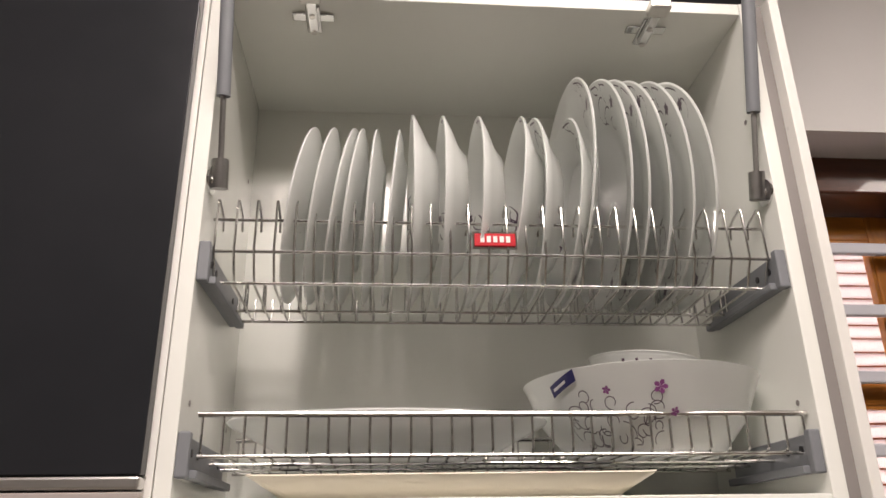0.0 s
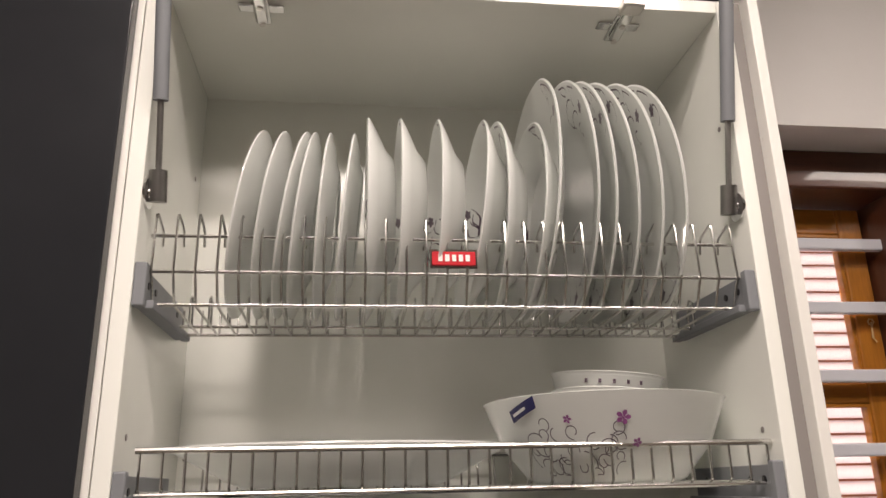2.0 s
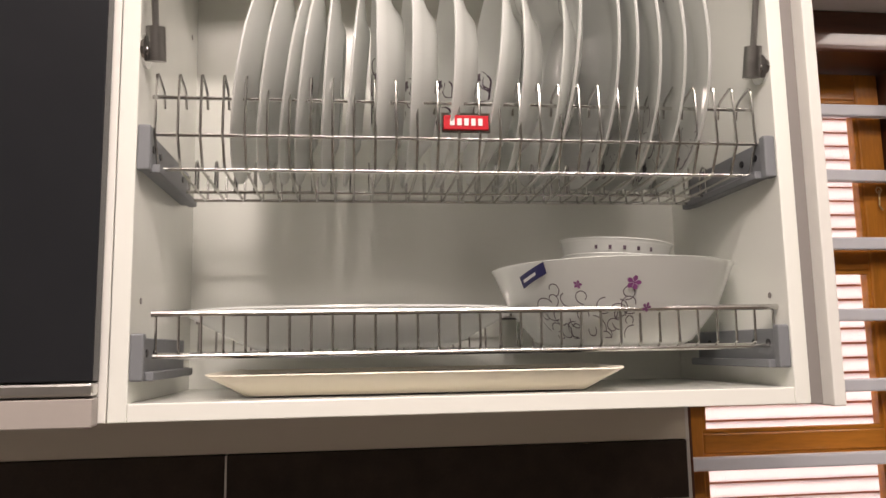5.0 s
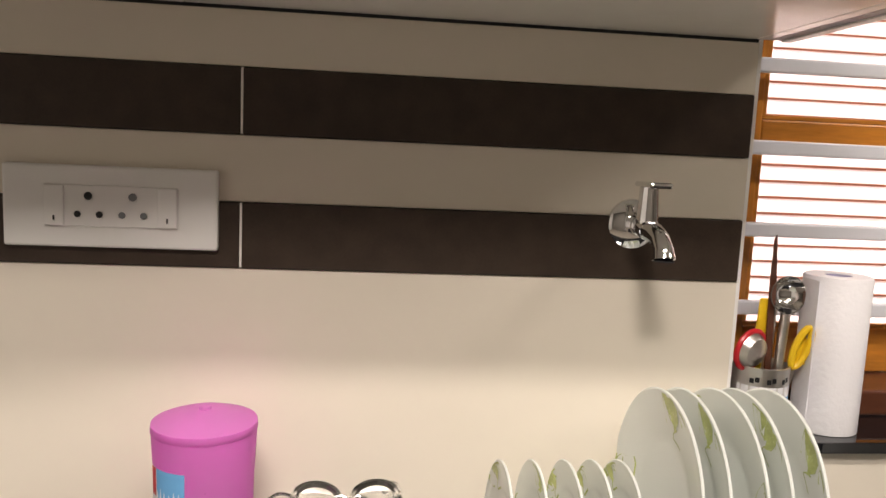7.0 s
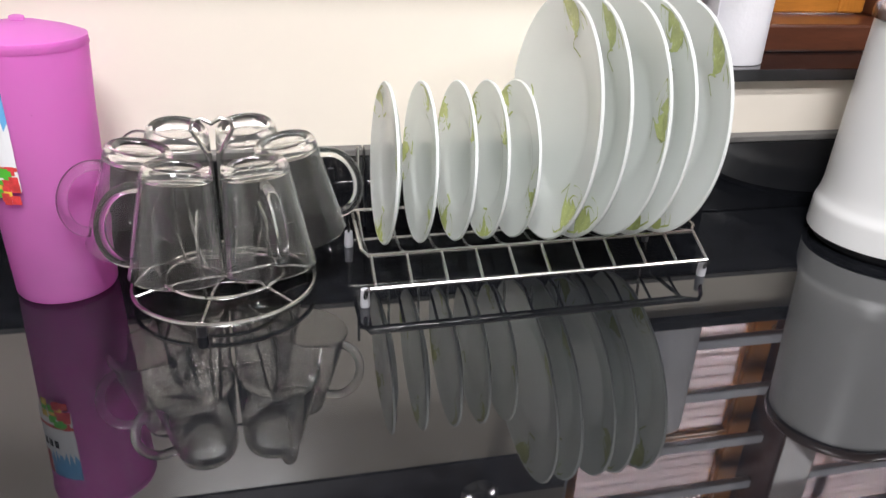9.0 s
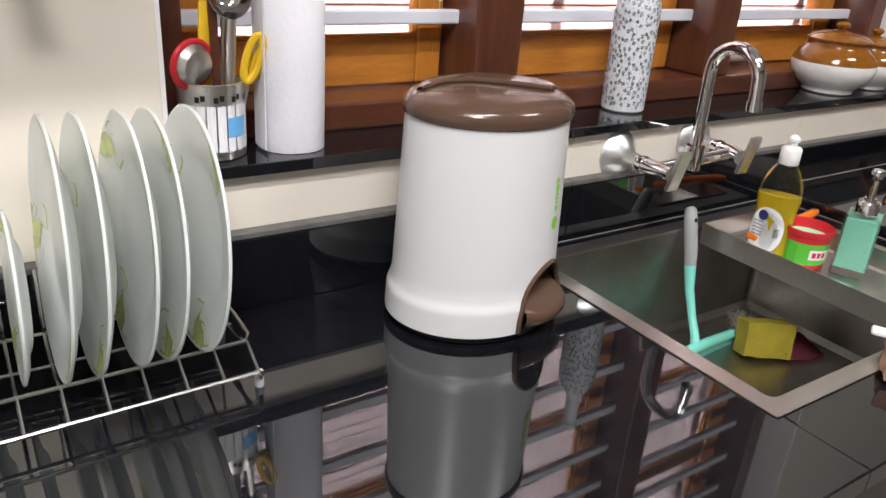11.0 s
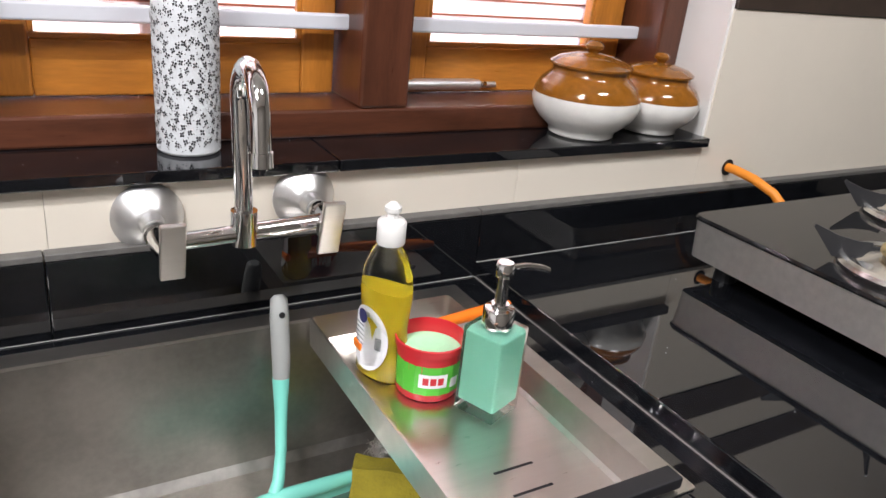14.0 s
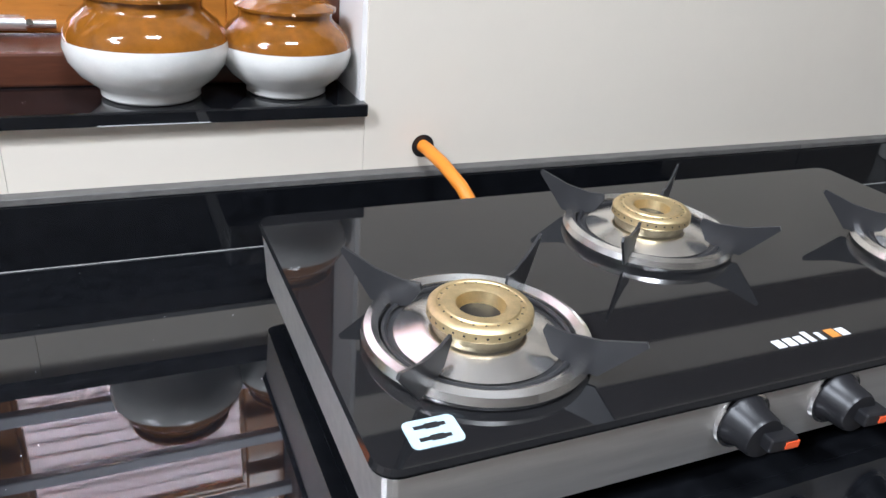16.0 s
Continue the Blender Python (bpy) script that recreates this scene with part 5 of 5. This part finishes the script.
def burner(x, y, s, turn):
    b = part("burner", lathe([(.070, .004), (.078, .006), (.079, .0015), (.060, .001), (.060, .004)], 48), ENAMEL, hob, "gas burner with brass cap", True)
    b.location = (x, y, HZ); k = s
    part("pan_ring", lathe([(.083, .004), (.085, .011), (.091, .0145), (.097, .012), (.0995, .006), (.097, .001), (.084, .001)], 64), RINGST, b, "polished steel ring", True)
    part("inner_ring", tube(ring(.080, .007, 56), .0028, 8, closed=True), ENAMEL, b, smooth=True)
    part("bowl", lathe([(.074, .002), (.072, .007), (.060, .011), (.050, .0145), (.046, .016), (0, .016)], 56), RINGST, b, "polished steel bowl", True)
    part("burner_base", lathe([(.040, .0155), (.041, .022), (.039, .0235), (0, .0235)], 44), BRASSD, b, smooth=True)
    cap = part("brass_cap", lathe([(.044, .0235), (.0455, .025), (.0450, .032), (.0425, .0345), (.038, .0350), (.0372, .0342), (.034, .0342), (.033, .0355), (.026, .0358), (.0215, .034), (.0195, .024), (0, .024)], 52), BRASS, b, "worn brass burner cap", True)
    part("cap_hole", lathe([(0, .0246), (.0185, .0246), (0, .0242)], 28), BLACKPL, b)
    for i in range(30):
        a = 2 * math.pi * i / 30
        part("port", lathe([(0, 0), (.0011, 0), (0, .0004)], 6, m=Matrix.Translation((.0454 * math.cos(a), .0454 * math.sin(a), .0285)) @ Matrix.Rotation(a, 4, "Z") @ Matrix.Rotation(math.pi / 2, 4, "Y")), BLACKPL, b)
    bm3 = bmesh.new()
    for i in range(22):
        a = 2 * math.pi * i / 22 + .1; c, s_ = .0357 * math.cos(a), .0357 * math.sin(a)
        bm3.faces.new([bm3.verts.new((c + .0011 * math.cos(q), s_ + .0011 * math.sin(q), .0344)) for q in (0, 1.05, 2.1, 3.14, 4.19, 5.24)])
    part("cap_marks", bm3, BLACKPL, cap)
    for i in range(4):
        a = radians(turn + 90 * i)
        bm2 = bmesh.new()
        pts = [(.056, .029), (.066, .012), (.082, .006), (.106, .005), (.140, .042), (.138, .046), (.104, .036), (.076, .033), (.058, .035)]
        f = bm2.faces.new([bm2.verts.new((u, -.0013, v)) for u, v in pts]); r = bmesh.ops.extrude_face_region(bm2, geom=[f])
        bmesh.ops.translate(bm2, verts=[v for v in r["geom"] if isinstance(v, bmesh.types.BMVert)], vec=(0, .0026, 0))
        bm2.transform(Matrix.Rotation(a, 4, "Z"))
        part("pan_support", bm2, ENAMEL, b, "black enamel pan support")
    b.scale = (k, k, 1)
burner(2.112, .677, .94, 40); burner(2.382, .815, .92, 40); burner(2.690, .690, .94, 40)
def knob(x):
    k = part("knob", lathe([(0, 0), (.0235, 0), (.0225, .006), (.0200, .009), (.0185, .024), (.017, .027), (0, .027)], 32, m=Matrix.Translation((x, hy0 + .004, .954)) @ rotx), BLACKPL, hob, "black control knob", True)
    kb = box(-.004, .024, -.037, -.020, -.006, .006, .002); kb.transform(pose(x, hy0 + .004, .954, 0, 4, 0))
    part("grip_bar", kb, BLACKPL, k)
    kb = box(.011, .0245, -.0378, -.0205, -.003, .003); kb.transform(pose(x, hy0 + .004, .954, 0, 4, 0))
    part("pointer", kb, KNOBRED, k, "orange-red pointer")
    part("bezel", lathe([(.0235, .0005), (.0265, .0005), (.0258, .004), (.0235, .004)], 32, m=Matrix.Translation((x, hy0 + .004, .954)) @ rotx), CHROME, k)
for x in (2.290, 2.391, 2.492):
    knob(x)
st = part("sticker", loft([rect(-.019, .019, -.014, .014, 0, .005), rect(-.019, .019, -.014, .014, .0006, .005)]), STICKB, hob, "pale blue paper sticker with arrows"); st.location = (2.036, .584, HZ + .0001)
for dy in (-.006, .006):
    part("pictogram", box(-.012, .011, dy - .0017, dy + .0017, .0006, .0009), BLACKPL, st); part("pictogram_end", box(-.004, .006, dy - .0027, dy + .0027, .0006, .00095), BLACKPL, st)
for k, (w, h) in enumerate(((.011, .011), (.011, .011), (.010, .011), (.007, .015), (.006, .011), (.012, .012), (.011, .011))):
    part("logo_bar", box(2.355 + k * .0125, 2.355 + k * .0125 + w * .86, .594, .594 + h, HZ + .0002, HZ + .0006), PRINTO if k == 5 else LABELW, hob)
hs = thing("gas_hose", "orange rubber gas hose through the wall", "hose")
part("hose", tube([(2.231, W + .004, .998), (2.232, W - .02, .998), (2.236, 1.040, .993), (2.244, 1.000, .979), (2.254, .974, .955), (2.262, .964, .925)], .0085, 14), HOSE, hs, smooth=True)
part("wall_hole", lathe([(0, 0), (.014, 0), (.0155, .0012), (0, .0012)], 20, m=Matrix.Translation((2.231, W, .998)) @ rotx), BLACKPL, hs)
cn = thing("white_canister", "white ceramic canister beside the hob", "canister")
cn.matrix_world = pose(3.315, .99, HB)
part("jar", lathe([(0, .001), (.05, .001), (.052, .004), (.052, .12), (.05, .123), (0, .123)], 40), IVORY, cn, smooth=True)
part("lid", lathe([(.053, .123), (.053, .13), (.03, .138), (.01, .14), (.01, .15), (0, .152)], 40), IVORY, cn, smooth=True)

# dust and crumbs on the dark stone
rnd = random.Random(77); bm = bmesh.new()
def speck(x, y, z):
    r = rnd.uniform(.0003, .0008)
    bm.faces.new([bm.verts.new((x + r * rnd.uniform(.6, 1.2) * math.cos(q), y + r * math.sin(q), z)) for q in (0, 1.26, 2.51, 3.77, 5.03)])
for k in range(130):
    x, y = rnd.uniform(1.0, 3.0), rnd.uniform(.5, 1.07)
    if SX0 - .01 < x < SX1 + .01 or (hx0 < x and hy0 < y < hy1):
        continue
    speck(x, y, TOP + .0006 if x < SEAM else TOP + .0246)
for k in range(50):
    speck(rnd.uniform(.7, 2.1), rnd.uniform(W - .01, W + .09), SILL + .0006)
dust = link("dust_specks", bm, LABELW); tagged(dust, "pale dust specks and crumbs on the granite", "dust", kind="stuff")
